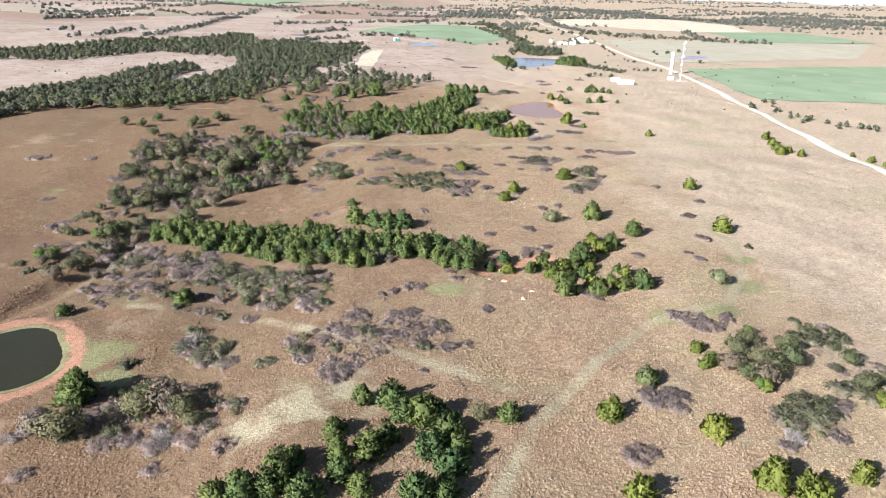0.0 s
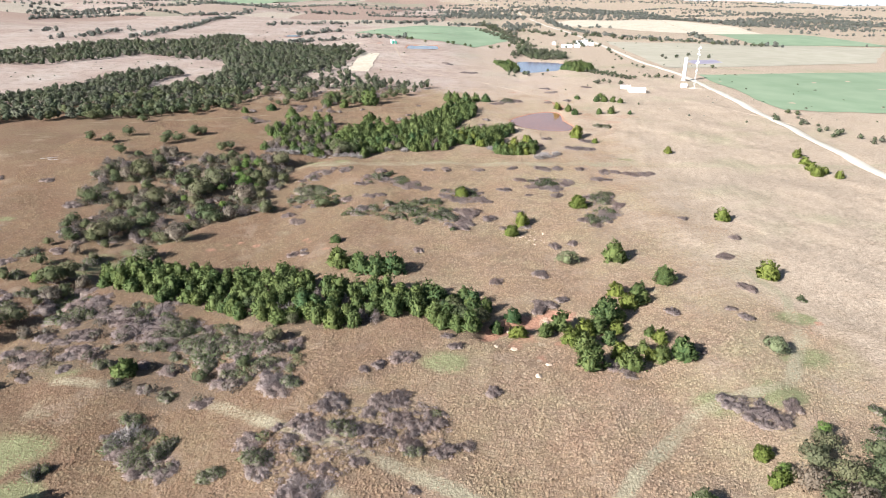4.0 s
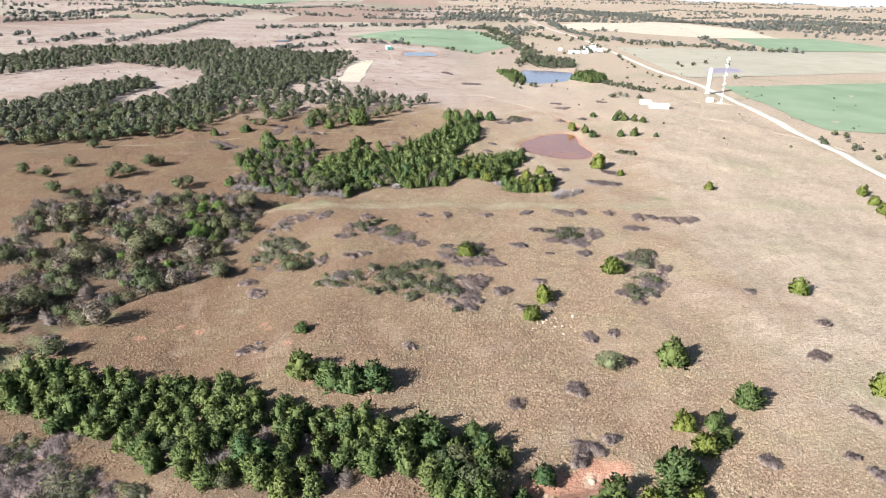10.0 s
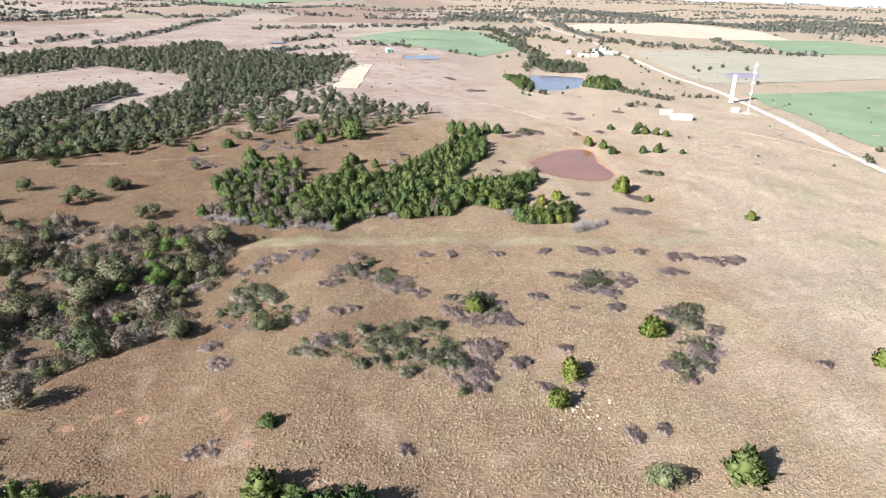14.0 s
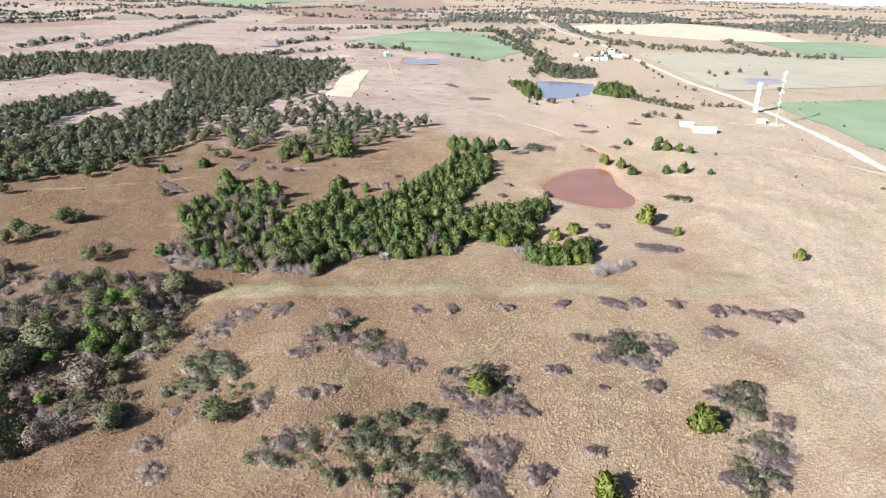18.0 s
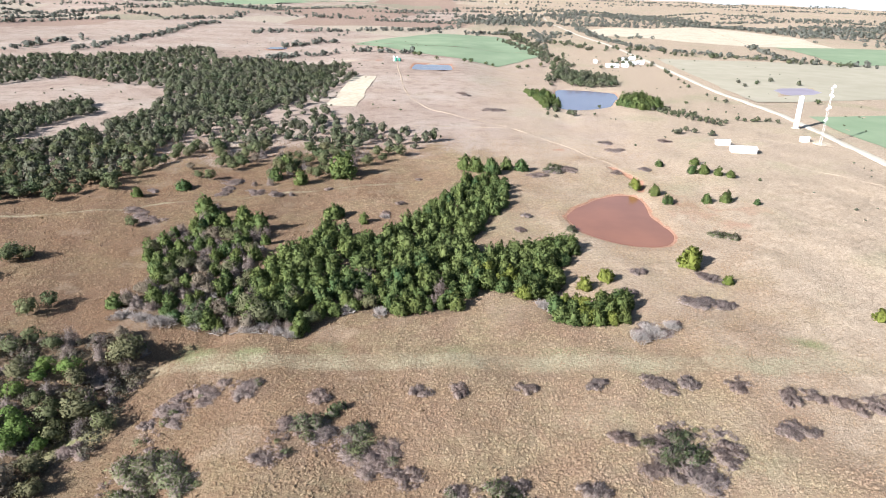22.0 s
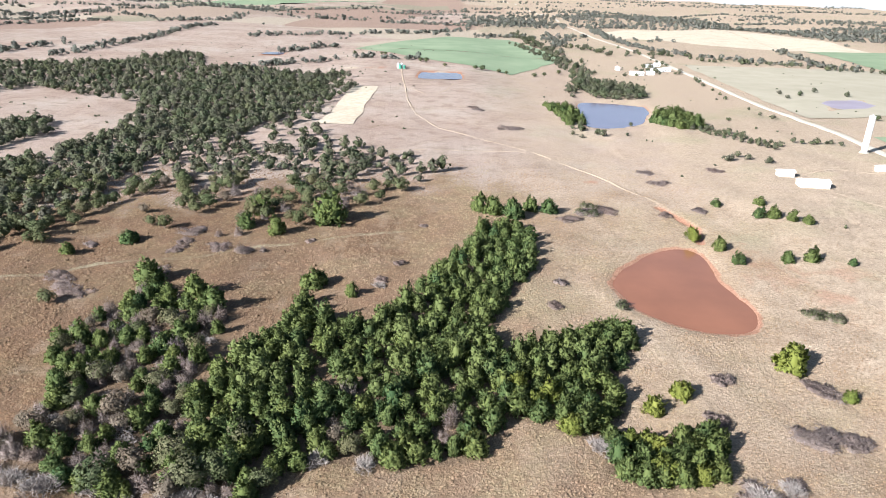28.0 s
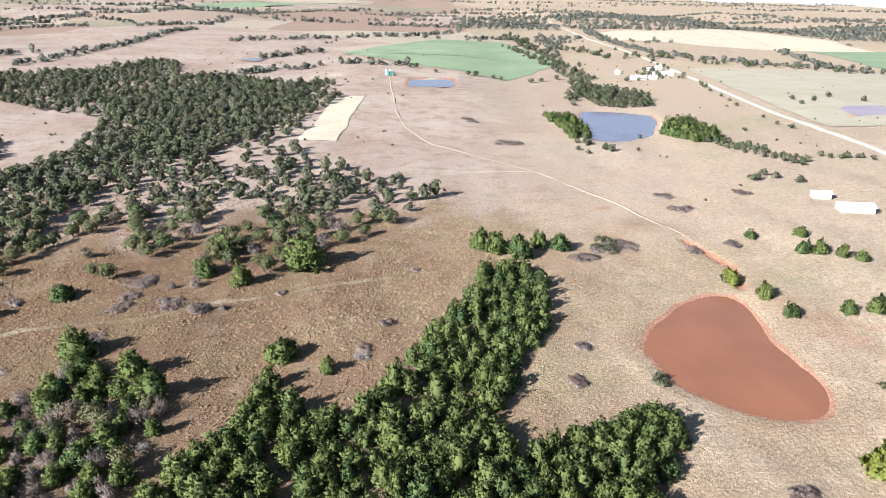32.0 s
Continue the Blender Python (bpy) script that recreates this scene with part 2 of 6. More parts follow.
STEEL = plain_material("galvanised_steel", (0.45, 0.46, 0.47), (0.6, 0.6, 0.61), 2.0, 0.5, 0.5)
DARK = plain_material("dark_opening", (0.05, 0.05, 0.05), (0.08, 0.08, 0.08), 2.0, 0.7, 0.3)
TEAL = plain_material("teal_tank_paint", (0.05, 0.22, 0.16), (0.08, 0.30, 0.22), 1.0, 0.5, 0.4)
RED_WATER = water_material("red_pond_water", (0.250, 0.104, 0.056), 0.10, 0.4)
DARK_WATER = water_material("dark_pond_water", (0.026, 0.024, 0.012), 0.05, 0.16)
# violet-blue base colour carries the sky's reflection
SKY_TINTED_WATER = water_material("sky_tinted_water", (0.16, 0.145, 0.21), 0.15)
MUD_WATER = water_material("shallow_muddy_water", (0.30, 0.255, 0.30), 0.45, 0.2)
DIRT = plain_material("pale_dirt", (0.385, 0.30, 0.225), (0.32, 0.25, 0.185), 0.6, 1.0, 0.05)
ROCK = plain_material("sandstone", (0.40, 0.29, 0.21), (0.52, 0.41, 0.32), 1.2, 0.95, 0.1, 0.05)


# ---- terrain ----
def smooth(v, lo, hi):
    u = np.clip((v - lo) / (hi - lo), 0, 1)
    return u * u * (3 - 2 * u)


def waves(x, y, size, seed):
    """Soft rolling noise in -1..1 from a few turned sines."""
    rng = np.random.RandomState(seed)
    out = 0
    for k in range(7):
        a, ph, f = rng.uniform(0, 6.28), rng.uniform(0, 6.28), rng.uniform(0.6, 1.7)
        b, ph2 = rng.uniform(0, 6.28), rng.uniform(0, 6.28)
        out = out + np.sin((x * math.cos(a) + y * math.sin(a)) * 6.28 * f / size + ph
                           + 0.9 * np.sin((x * math.cos(b) + y * math.sin(b)) * 4.1 * f / size + ph2))
    return out / 4.2


def line_distance(x, y, pts):
    d = np.full(np.shape(x), 1e9)
    for (ax, ay), (bx, by) in zip(pts, pts[1:]):
        ux, uy = bx - ax, by - ay
        s = np.clip(((x - ax) * ux + (y - ay) * uy) / (ux * ux + uy * uy), 0, 1)
        d = np.minimum(d, np.hypot(x - ax - s * ux, y - ay - s * uy))
    return d


class Pond:
    """A shore given by radii at even angles round a centre, a water level and a depth."""

    def __init__(self, cx, cy, radii, level, depth=2.5, bank=3.0):
        self.cx, self.cy, self.radii, self.level, self.depth, self.bank = cx, cy, np.array(radii), level, depth, bank

    def radius(self, a):
        n = len(self.radii)
        u = (a / (2 * math.pi) * n) % n
        i = np.floor(u).astype(int)
        f = u - i
        p = [self.radii[(i + k) % n] for k in (-1, 0, 1, 2)]
        return p[1] + 0.5 * f * (p[2] - p[0] + f * (2 * p[0] - 5 * p[1] + 4 * p[2] - p[3] + f * (3 * (p[1] - p[2]) + p[3] - p[0])))

    def shore(self, x, y):
        dx, dy = x - self.cx, y - self.cy
        return np.hypot(dx, dy) - self.radius(np.arctan2(dy, dx))


RED_POND = Pond(65, 445, [13.9, 14.2, 20.1, 31.1, 25.0, 18.7, 17.0, 16.6, 17.8, 17.8, 20.5, 22.7, 26.0, 27.2, 22.3, 16.1], -0.4, 2.0, 4.0)
DARK_POND = Pond(-101, 145, [13.0, 11.6, 11.4, 13.2, 14.6, 14.0, 13.2, 12.3, 12.7, 12.0, 13.4, 14.2, 16.4, 15.9, 16.0, 15.2], -7.0, 2.0, 5.0)
LAKE = Pond(103, 706, [19.1, 24.0, 35.6, 35.6, 37.8, 40.2, 29.0, 24.0, 23.6, 27.3, 39.6, 48.7, 36.9, 27.9, 20.4, 18.2], -0.6, 2.5, 5.0)
PIT = Pond(-11, 822, [17.2, 18.1, 22.9, 19.8, 17.7, 18.5, 23.1, 20.1, 17.2, 17.3, 20.6, 18.5, 16.2, 16.7, 20.4, 19.0], 3.6, 2.0, 4.0)
EAST_POND = Pond(278, 765, [22.8, 22.4, 26.0, 22.7, 17.9, 16.8, 18.6, 20.1, 17.7, 18.3, 22.4, 21.5, 16.1, 14.6, 15.6, 19.9], 0.6, 1.5, 5.0)
WEST_POND = Pond(-178, 969, [11.5, 11.0, 9.3, 9.3, 11.0, 9.3, 9.3, 11.0, 11.0, 10.5, 11.7, 9.7, 9.0, 9.7, 12.7, 11.6], 0.0, 1.5, 5.0)
PONDS = (RED_POND, DARK_POND, LAKE, PIT, EAST_POND, WEST_POND)

CREEK = [(-140, 60), (-112, 110), (-118, 165), (-104, 205), (-100, 245), (-84, 285), (-72, 312), (-60, 345), (-50, 352)]
GULLY = [(14, 184), (20, 189), (27, 191), (33, 194)]
GULLY_NORTH = [(82, 478), (85, 492), (82, 505), (78, 515)]


def land(x, y):
    """Height of the open land before banks and ponds."""
    x, y = np.asarray(x, float), np.asarray(y, float)
    r = np.hypot(x, y - 150)
    z = -54 * np.clip((r - 900) / 4300, 0, 1.2)
    z = z - 6.0 * smooth(-x, 22, 62) * (1 - smooth(y, 285, 350)) - 2.0 * smooth(-x, 70, 110) * (1 - smooth(y, 300, 370))
    z = z + 3.0 * smooth(x, 60, 130) * smooth(y, 300, 520) * (1 - smooth(y, 640, 760)) + 3.5 * smooth(y, 620, 820) * (1 - smooth(x, 10, 60)) * smooth(x, -130, -60) * (1 - smooth(y, 1000, 1300))
    z = z + 1.3 * smooth(x, 40, 80) * (1 - smooth(y, 300, 330))
    near = 1 - smooth(r, 350, 900)
    z = z + 0.55 * waves(x, y, 46, 3) * near + 0.16 * waves(x, y, 11, 4) * near
    hills = smooth(r, 700, 1800)
    z = z + hills * (7 * waves(x, y, 620, 8) + 3 * waves(x, y, 260, 9)) + 12 * smooth(-x, 150, 900) * smooth(y, 500, 1300) * (1 + 0.8 * waves(x, y, 420, 10)) * (1 - 0.7 * smooth(r, 2500, 4500))
    return z


def height(x, y):
    x, y = np.asarray(x, float), np.asarray(y, float)
    z = land(x, y)
    z = z - 2.6 * np.exp(-(line_distance(x, y, CREEK) / 5.0) ** 2) - 1.8 * np.exp(-(line_distance(x, y, GULLY) / 2.4) ** 2)
    z = z - 1.2 * np.exp(-(line_distance(x, y, GULLY_NORTH) / 1.4) ** 2)
    for p in PONDS:
        s = p.shore(x, y)
        blend = smooth(s, 0, p.bank * 3.0)
        bed = p.level + np.where(s < 0, np.maximum(s * 0.35, -p.depth), np.minimum(s * 0.16, 0.9))
        z = np.where(s < p.bank * 3.0, bed * (1 - blend) + z * blend, z)
    return z


def at_ground(x, y):
    return float(height(np.array([x]), np.array([y]))[0])


def graded(lo, a, b, hi, step, grow, most):
    mid = list(np.arange(a, b + step / 2, step))
    up, s = [mid[-1]], step
    while up[-1] < hi:
        s = min(s * grow, most)
        up.append(up[-1] + s)
    down, s = [mid[0]], step
    while down[-1] > lo:
        s = min(s * grow, most)
        down.append(down[-1] - s)
    return np.array(down[:0:-1] + mid + up[1:])


def facing(verts, faces, normals):
    """The same faces, wound so that each looks the way its corners' normals do."""
    a, b, c = verts[faces[:, 0]], verts[faces[:, 1]], verts[faces[:, 2]]
    turned = np.einsum("ij,ij->i", np.cross(b - a, c - a), normals[faces[:, 0]]) < 0
    return np.where(turned[:, None], faces[:, ::-1], faces)


def unit(v):
    return v / (np.linalg.norm(v, axis=-1, keepdims=True) + 1e-9)


def mesh_object(name, verts, faces, mat, smooth_shade=False, normals=None):
    """A mesh from arrays of corners and of equal-sided faces; leaf normals give a crown its rounded shading."""
    verts, faces = np.asarray(verts, np.float32), np.asarray(faces, np.int32)
    if normals is not None:
        faces = np.ascontiguousarray(facing(verts, faces, normals), np.int32)
    me = bpy.data.meshes.new(name)
    n, k = faces.shape
    me.vertices.add(len(verts))
    me.vertices.foreach_set("co", verts.ravel())
    me.loops.add(n * k)
    me.loops.foreach_set("vertex_index", faces.ravel())
    me.polygons.add(n)
    me.polygons.foreach_set("loop_start", np.arange(0, n * k, k, dtype=np.int32))
    if smooth_shade:
        me.polygons.foreach_set("use_smooth", np.ones(n, bool))
    me.update(calc_edges=True)
    if normals is not None:
        me.attributes.new("custom_normal", "FLOAT_VECTOR", "POINT").data.foreach_set("vector", np.asarray(normals, np.float32).ravel())
    me.materials.append(mat)
    return me


def grid_faces(nu, nv):
    i = np.arange(nu - 1)[:, None] * nv + np.arange(nv - 1)[None, :]
    return np.stack([i, i + nv, i + nv + 1, i + 1], -1).reshape(-1, 4)


TRACKS = [
    ([(-125, 350), (-73, 338), (-52, 340), (-8, 342), (40, 344), (73, 345), (140, 347), (215, 350)], 4.0, 0.52),
    ([(8, 80), (11, 91), (19, 109), (37, 134), (54, 153), (77, 162), (89, 182), (96, 205), (92, 222)], 1.7, 0.62),
    ([(-150, 425), (-108, 438), (-99, 447), (-86, 450), (-72, 453), (-57, 464), (-42, 470), (-15, 482)], 1.3, 0.5),
    ([(-82, 171), (-72, 170), (-61, 168), (-51, 164), (-38, 155), (-27, 147), (-1, 134), (16, 123)], 1.9, 0.60),
]
DIRT_TRACKS = [
    ([(-44, 864), (-38, 800), (-34, 768), (-29, 720), (-21, 678), (-6, 644), (40, 596), (62, 560), (80, 518)], 1.5),
    ([(-34, 768), (-14, 735), (-4, 760), (2, 800)], 1.2),
    ([(-60, 585), (0, 596), (40, 596)], 1.3),
    ([(150, 535), (190, 480), (215, 430)], 1.5),
    ([(150, 560), (170, 570), (199, 566), (212, 540)], 1.8),
]
RED_SOIL = [(14, 187, 5), (22, 191, 5), (24, 183, 4), (36, 195, 4), (27, 191, 3.5), (31, 193, 3.5), (39, 186, 2.5), (21, 178, 3), (26, 173, 2.2), (31, 180, 2), (47, 197, 4),
            (-41, 253, 2.6), (-39, 250, 2.0), (-57, 253, 2.2), (-67, 254, 2.6), (-72, 251, 3.0), (-63, 256, 2), (-32, 240, 2.4), (-87, 192, 3), (-85, 189, 2.5), (-92, 206, 3.5), (40, 171, 2), (59, 204, 2.2), (97, 189, 1.8), (93, 184, 1.5), (-28, 229, 3), (-24, 222, 2), (96, 452, 14), (104, 436, 10), (118, 455, 12), (92, 470, 8),
            (60, 548, 5), (-72, 861, 8), (-60, 862, 6), (-85, 862, 8), (-104, 128, 3)]
STRAW = [(-33, 111, 9), (-26, 118, 9), (-17, 122, 8), (-80, 160, 7), (-68, 156, 7), (2, 162, 6), (-50, 262, 4), (37, 277, 2), (108, 314, 3), (60, 420, 6)]
GREEN_PATCH = [(-88, 262, 9), (-95, 248, 7), (-80, 290, 7), (-78, 148, 9), (-71, 135, 5), (-52, 345, 8), (-40, 343, 6), (92, 355, 9),
               (84, 172, 8), (-68, 318, 10), (-102, 222, 8), (-102, 244, 8), (-108, 236, 7), (-87, 200, 6), (-85, 283, 5), (-86, 290, 5), (72, 158, 9), (60, 157, 7), (94, 192, 6), (7, 170, 8), (-84, 177, 8), (-106, 250, 6), (-106, 240, 7), (-101, 254, 5), (-88, 201, 4), (-106, 235, 5), (-113, 240, 5), (-99, 260, 5), (-158, 283, 6), (-88, 150, 6), (-80, 141, 5)]


def covers(x, y):
    z = np.zeros(x.shape)
    n1, n2 = waves(x, y, 30, 21), waves(x, y, 9, 22)
    d1 = np.hypot(x, y)
    track = z.copy()
    for pts, w, g in TRACKS:
        d = line_distance(x, y, pts) + n2 * 0.4
        track = np.maximum(track, (g + 0.12 * n1 + 0.08 * n2) * (1 - smooth(d, w * 0.5, w * 1.7)))
    bare = z.copy()
    soil = np.maximum(1 - smooth(line_distance(x, y, GULLY) + n2, 2.0, 5.0), 0.9 * (1 - smooth(line_distance(x, y, GULLY_NORTH), 0.8, 2.5)))
    for cx, cy, r in RED_SOIL:
        d = np.hypot(x - cx, y - cy) + n2 * r * 0.35
        soil = np.maximum(soil, (0.62 if r < 7 else 0.42) * (1 - smooth(d, r * 0.3, r * 1.15)))
    green = z.copy()
    for cx, cy, r in GREEN_PATCH:
        d = np.hypot(x - cx, (y - cy) * 1.3) + n1 * r * 0.4
        green = np.maximum(green, 0.82 * (1 - smooth(d, r * 0.1, r * 1.35)))
    green = np.maximum(green, (0.30 + 0.22 * n1) * (1 - smooth(line_distance(x, y, [(-62, 343), (-20, 344), (40, 345), (110, 348)]), 3, 14)))
    pale = smooth(x - (94 + 0.02 * (y - 250) + 22 * (1 - smooth(y, 150, 235))) + n1 * 14 + n2 * 5, -58, 24) * 0.92
    pale = np.maximum(pale, 0.5 * (1 - smooth(np.abs(RED_POND.shore(x, y) - 8), 1, 9)) * smooth(460 - y, -40, 20))
    pale = np.maximum(pale, (0.55 + 0.2 * n1) * smooth(y, 345, 385) * smooth(x, -5, 55))
    pale = np.maximum(pale, 0.28 * smooth(n1 + 0.6 * n2, 0.3, 1.1))
    for cx, cy, r in STRAW:
        track = np.maximum(track, (0.78 if r >= 8 else 0.4) * (1 - smooth(np.hypot(x - cx, y - cy) + n2 * r * 0.5 + n1 * r * 0.3, r * 0.1, r * 1.5)))
    rim = z.copy()
    for p, w in ((RED_POND, 1.7), (DARK_POND, 6.0), (LAKE, 2.0), (PIT, 2.0), (WEST_POND, 3.0)):
        s = p.shore(x, y) + n2 * 0.5
        soil = np.maximum(soil, (0.95 if p is not LAKE else 0.6) * (1 - smooth(s, w * 0.6, w * 1.3)))
    s = DARK_POND.shore(x, y) + n2 * 0.5
    algae = (1 - smooth(s, 1.2, 2.6)) * smooth(s, -4, -1)
    green, soil = np.maximum(green, 0.6 * algae), soil * (1 - algae)
    chalk = np.maximum(0.9 * (1 - smooth(np.abs(x + 10) / 24 + np.abs(y - 846) / 9, 0.7, 1.2)), 0.8 * (1 - smooth(np.hypot(x - 199, y - 568) + n2, 3, 8)))
    chalk = np.maximum(chalk, 0.7 * (1 - smooth(np.hypot((x + 86) / 18, (y - 864) / 4), 0.6, 1.1)))
    for cx, cy, r in ((29, 192, 3.4), (22, 189, 2.2), (34, 194, 2.4), (25, 172, 1.8), (27, 180, 1.6)):
        chalk = np.maximum(chalk, 0.5 * (1 - smooth(np.hypot(x - cx, y - cy) + n2 * r * 0.5, r * 0.3, r * 1.1)))
    # leaf litter of groves and brush, with the trees' shade painted into it
    shaded_litter = z.copy()
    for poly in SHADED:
        shaded_litter = np.maximum(shaded_litter, 0.8 * inside_soft(x, y, poly, 3.0))
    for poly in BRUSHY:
        shaded_litter = np.maximum(shaded_litter, 0.62 * inside_soft(x, y, poly, 6.0) * (1 + 0.5 * n1))
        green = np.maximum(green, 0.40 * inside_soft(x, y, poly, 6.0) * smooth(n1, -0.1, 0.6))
    far = smooth(y + 0.3 * np.abs(x) + n1 * 14, 490, 590)
    return np.stack([track, soil, green, pale], -1), np.stack([chalk, shaded_litter, far, smooth(y, 950, 1150)], -1)


def inside(x, y, poly):
    """Which points lie inside a closed outline."""
    x, y = np.asarray(x), np.asarray(y)
    hit = np.zeros(x.shape, bool)
    for (ax, ay), (bx, by) in zip(poly, poly[1:] + poly[:1]):
        if ay != by:
            hit ^= ((ay > y) != (by > y)) & (x < (bx - ax) * (y - ay) / (by - ay) + ax)
    return hit


def inside_soft(x, y, poly, w):
    xs, ys = [p[0] for p in poly], [p[1] for p in poly]
    out = np.zeros(x.shape)
    box = (x > min(xs) - w) & (x < max(xs) + w) & (y > min(ys) - w) & (y < max(ys) + w)
    d = line_distance(x[box], y[box], poly + poly[:1])
    out[box] = np.where(inside(x[box], y[box], poly), 1.0, 1 - smooth(d, 0, w))
    return out


# ---- plan of the woods (outlines on the ground) ----
GROVE_SOUTH = [(-96, 224), (-78, 215), (-59, 207), (-47, 197), (-33, 188), (-24, 188), (-14, 189), (-7, 194), (1, 191), (7, 182), (12, 183), (15, 194), (13, 204), (4, 205), (-7, 206), (-18, 208), (-25, 212), (-36, 219), (-45, 226), (-60, 228), (-70, 231), (-81, 235), (-92, 238), (-98, 234)]
GROVE_WEST = [(-79, 364), (-75, 378), (-87, 405), (-78, 431), (-52, 417), (-52, 389), (-45, 373), (-30, 353), (-43, 355), (-63, 358)]
GROVE_MID = [(-49, 386), (-41, 403), (-35, 427), (-28, 418), (-17, 412), (-10, 430), (5, 464), (16, 494), (28, 482), (24, 452), (10, 415), (13, 402),
             (13, 381), (7, 368), (-5, 365), (-18, 366), (-26, 361), (-30, 353), (-45, 373)]
GROVE_ARM = [(13, 402), (32, 414), (42, 419), (45, 410), (35, 394), (36, 383), (27, 375), (13, 381)]
GROVE_TIP = [(32, 375), (41, 373), (53, 377), (49, 365), (37, 362), (31, 366)]
FOREST = [(-215, 412), (-153, 436), (-122, 455), (-118, 502), (-98, 513), (-92, 472), (-79, 500), (-67, 472), (-38, 489), (-1, 559), (-8, 576), (-58, 599),
          (-76, 639), (-79, 700), (-66, 765), (-80, 819), (-141, 834), (-208, 735), (-190, 690), (-150, 679), (-165, 604), (-193, 500)]
FOREST_DENSE = [(-215, 415), (-160, 440), (-128, 470), (-130, 560), (-95, 640), (-90, 720), (-90, 815), (-141, 834), (-200, 735), (-165, 604), (-195, 500)]
FAR_WOOD = [(-470, 640), (-381, 753), (-361, 813), (-318, 838), (-273, 870), (-262, 929), (-241, 942), (-203, 850), (-150, 850), (-150, 790), (-188, 690), (-229, 703), (-273, 731), (-300, 690), (-330, 640)]
WEST_BELT = [(-250, 380), (-215, 433), (-206, 492), (-199, 520), (-205, 560), (-197, 601), (-212, 631), (-237, 598), (-248, 530), (-290, 440)]
CREEK_WOOD = [(-143, 343), (-124, 352), (-86, 345), (-66, 350), (-61, 337), (-61, 300), (-66, 287), (-80, 276), (-92, 264), (-108, 258), (-128, 262), (-140, 300)]
CREEK_SOUTH = [(-94, 264), (-98, 240), (-104, 212), (-128, 190), (-135, 245), (-128, 262)]
BRUSH_SW = [(-98, 165), (-104, 205), (-90, 208), (-70, 202), (-48, 190), (-34, 181), (-33, 168), (-45, 160), (-62, 165), (-80, 178)]
THICKETS = [   # outline, share of green shrubs
    ([(-54, 293), (-56, 304), (-51, 310), (-38, 305), (-31, 295), (-31, 285), (-39, 285), (-46, 290)], 0.65),
    ([(-31, 272), (-30, 279), (-25, 280), (-15, 278), (-8, 285), (1, 287), (5, 278), (3, 264), (-8, 263), (-18, 268)], 0.75),
    ([(5, 278), (13, 279), (16, 271), (13, 260), (8, 255), (3, 264)], 0.15),
    ([(4, 293), (5, 301), (16, 304), (21, 295), (21, 284), (15, 286), (6, 288)], 0.2),
    ([(41, 316), (48, 323), (59, 321), (59, 313), (52, 306), (43, 309)], 0.1),
    ([(62, 294), (70, 296), (70, 282), (69, 274), (59, 260), (54, 264), (57, 277)], 0.35),
    ([(-30, 309), (-28, 313), (-18, 318), (-7, 313), (-3, 305), (-6, 304), (-13, 312), (-22, 310), (-26, 304)], 0.35),
    ([(-53, 314), (-54, 320), (-48, 332), (-34, 333), (-33, 329), (-44, 328), (-49, 322), (-50, 312)], 0.2),
    ([(-81, 211), (-69, 205), (-55, 196), (-37, 184), (-27, 173), (-27, 162), (-35, 164), (-47, 171), (-60, 182), (-69, 189), (-82, 198)], 0.68),
    ([(-25, 150), (-22, 154), (-10, 154), (-5, 157), (4, 152), (5, 146), (-24, 145)], 0.1),
    ([(-118, 232), (-111, 235), (-96, 221), (-86, 206), (-92, 201), (-107, 212)], 0.3),
    ([(-64, 150), (-61, 158), (-51, 151), (-45, 139), (-48, 137), (-57, 142)], 0.5),
    ([(-76, 115), (-75, 128), (-66, 131), (-59, 133), (-44, 127), (-38, 118), (-42, 112), (-50, 109), (-60, 109), (-66, 110)], 0.4),
    ([(-36, 141), (-23, 151), (-15, 146), (3, 144), (5, 139), (-8, 140), (-15, 132), (-20, 128), (-25, 131)], 0.15),
    ([(67, 113), (73, 122), (79, 120), (81, 112), (76, 105), (68, 106)], 0.8),
    ([(89, 153), (97, 150), (96, 141), (91, 137), (88, 143)], 0.7),
    ([(87, 130), (99, 131), (90, 116), (85, 120)], 0.6),
]
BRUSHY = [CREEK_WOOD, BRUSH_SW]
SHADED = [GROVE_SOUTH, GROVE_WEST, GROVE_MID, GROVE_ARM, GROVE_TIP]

# ---- ground ----
gx = graded(-4700, -125, 172, 4700, 1.25, 1.07, 120)
gy = graded(-3000, 72, 500, 5350, 1.25, 1.06, 110)
GX, GY = np.meshgrid(gx, gy, indexing="ij")
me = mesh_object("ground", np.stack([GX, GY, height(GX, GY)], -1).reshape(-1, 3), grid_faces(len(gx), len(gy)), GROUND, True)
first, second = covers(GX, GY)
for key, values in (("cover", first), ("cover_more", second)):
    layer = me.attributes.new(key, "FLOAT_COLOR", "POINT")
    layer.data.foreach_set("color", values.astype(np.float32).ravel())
tagged(new("ground", me), "dry reddish prairie grass with bare red soil patches", "ground", kind="structure")


def draped(name, mat, us, vs, point, lift, label, category):
    """A sheet that lies on the land: point(u, v) gives its places."""
    U, V = np.meshgrid(us, vs, indexing="ij")
    X, Y = point(U, V)
    ob = new(name, mesh_object(name, np.stack([X, Y, height(X, Y) + lift], -1).reshape(-1, 3), grid_faces(len(us), len(vs)), mat, True))
    return tagged(ob, label, category, kind="structure")


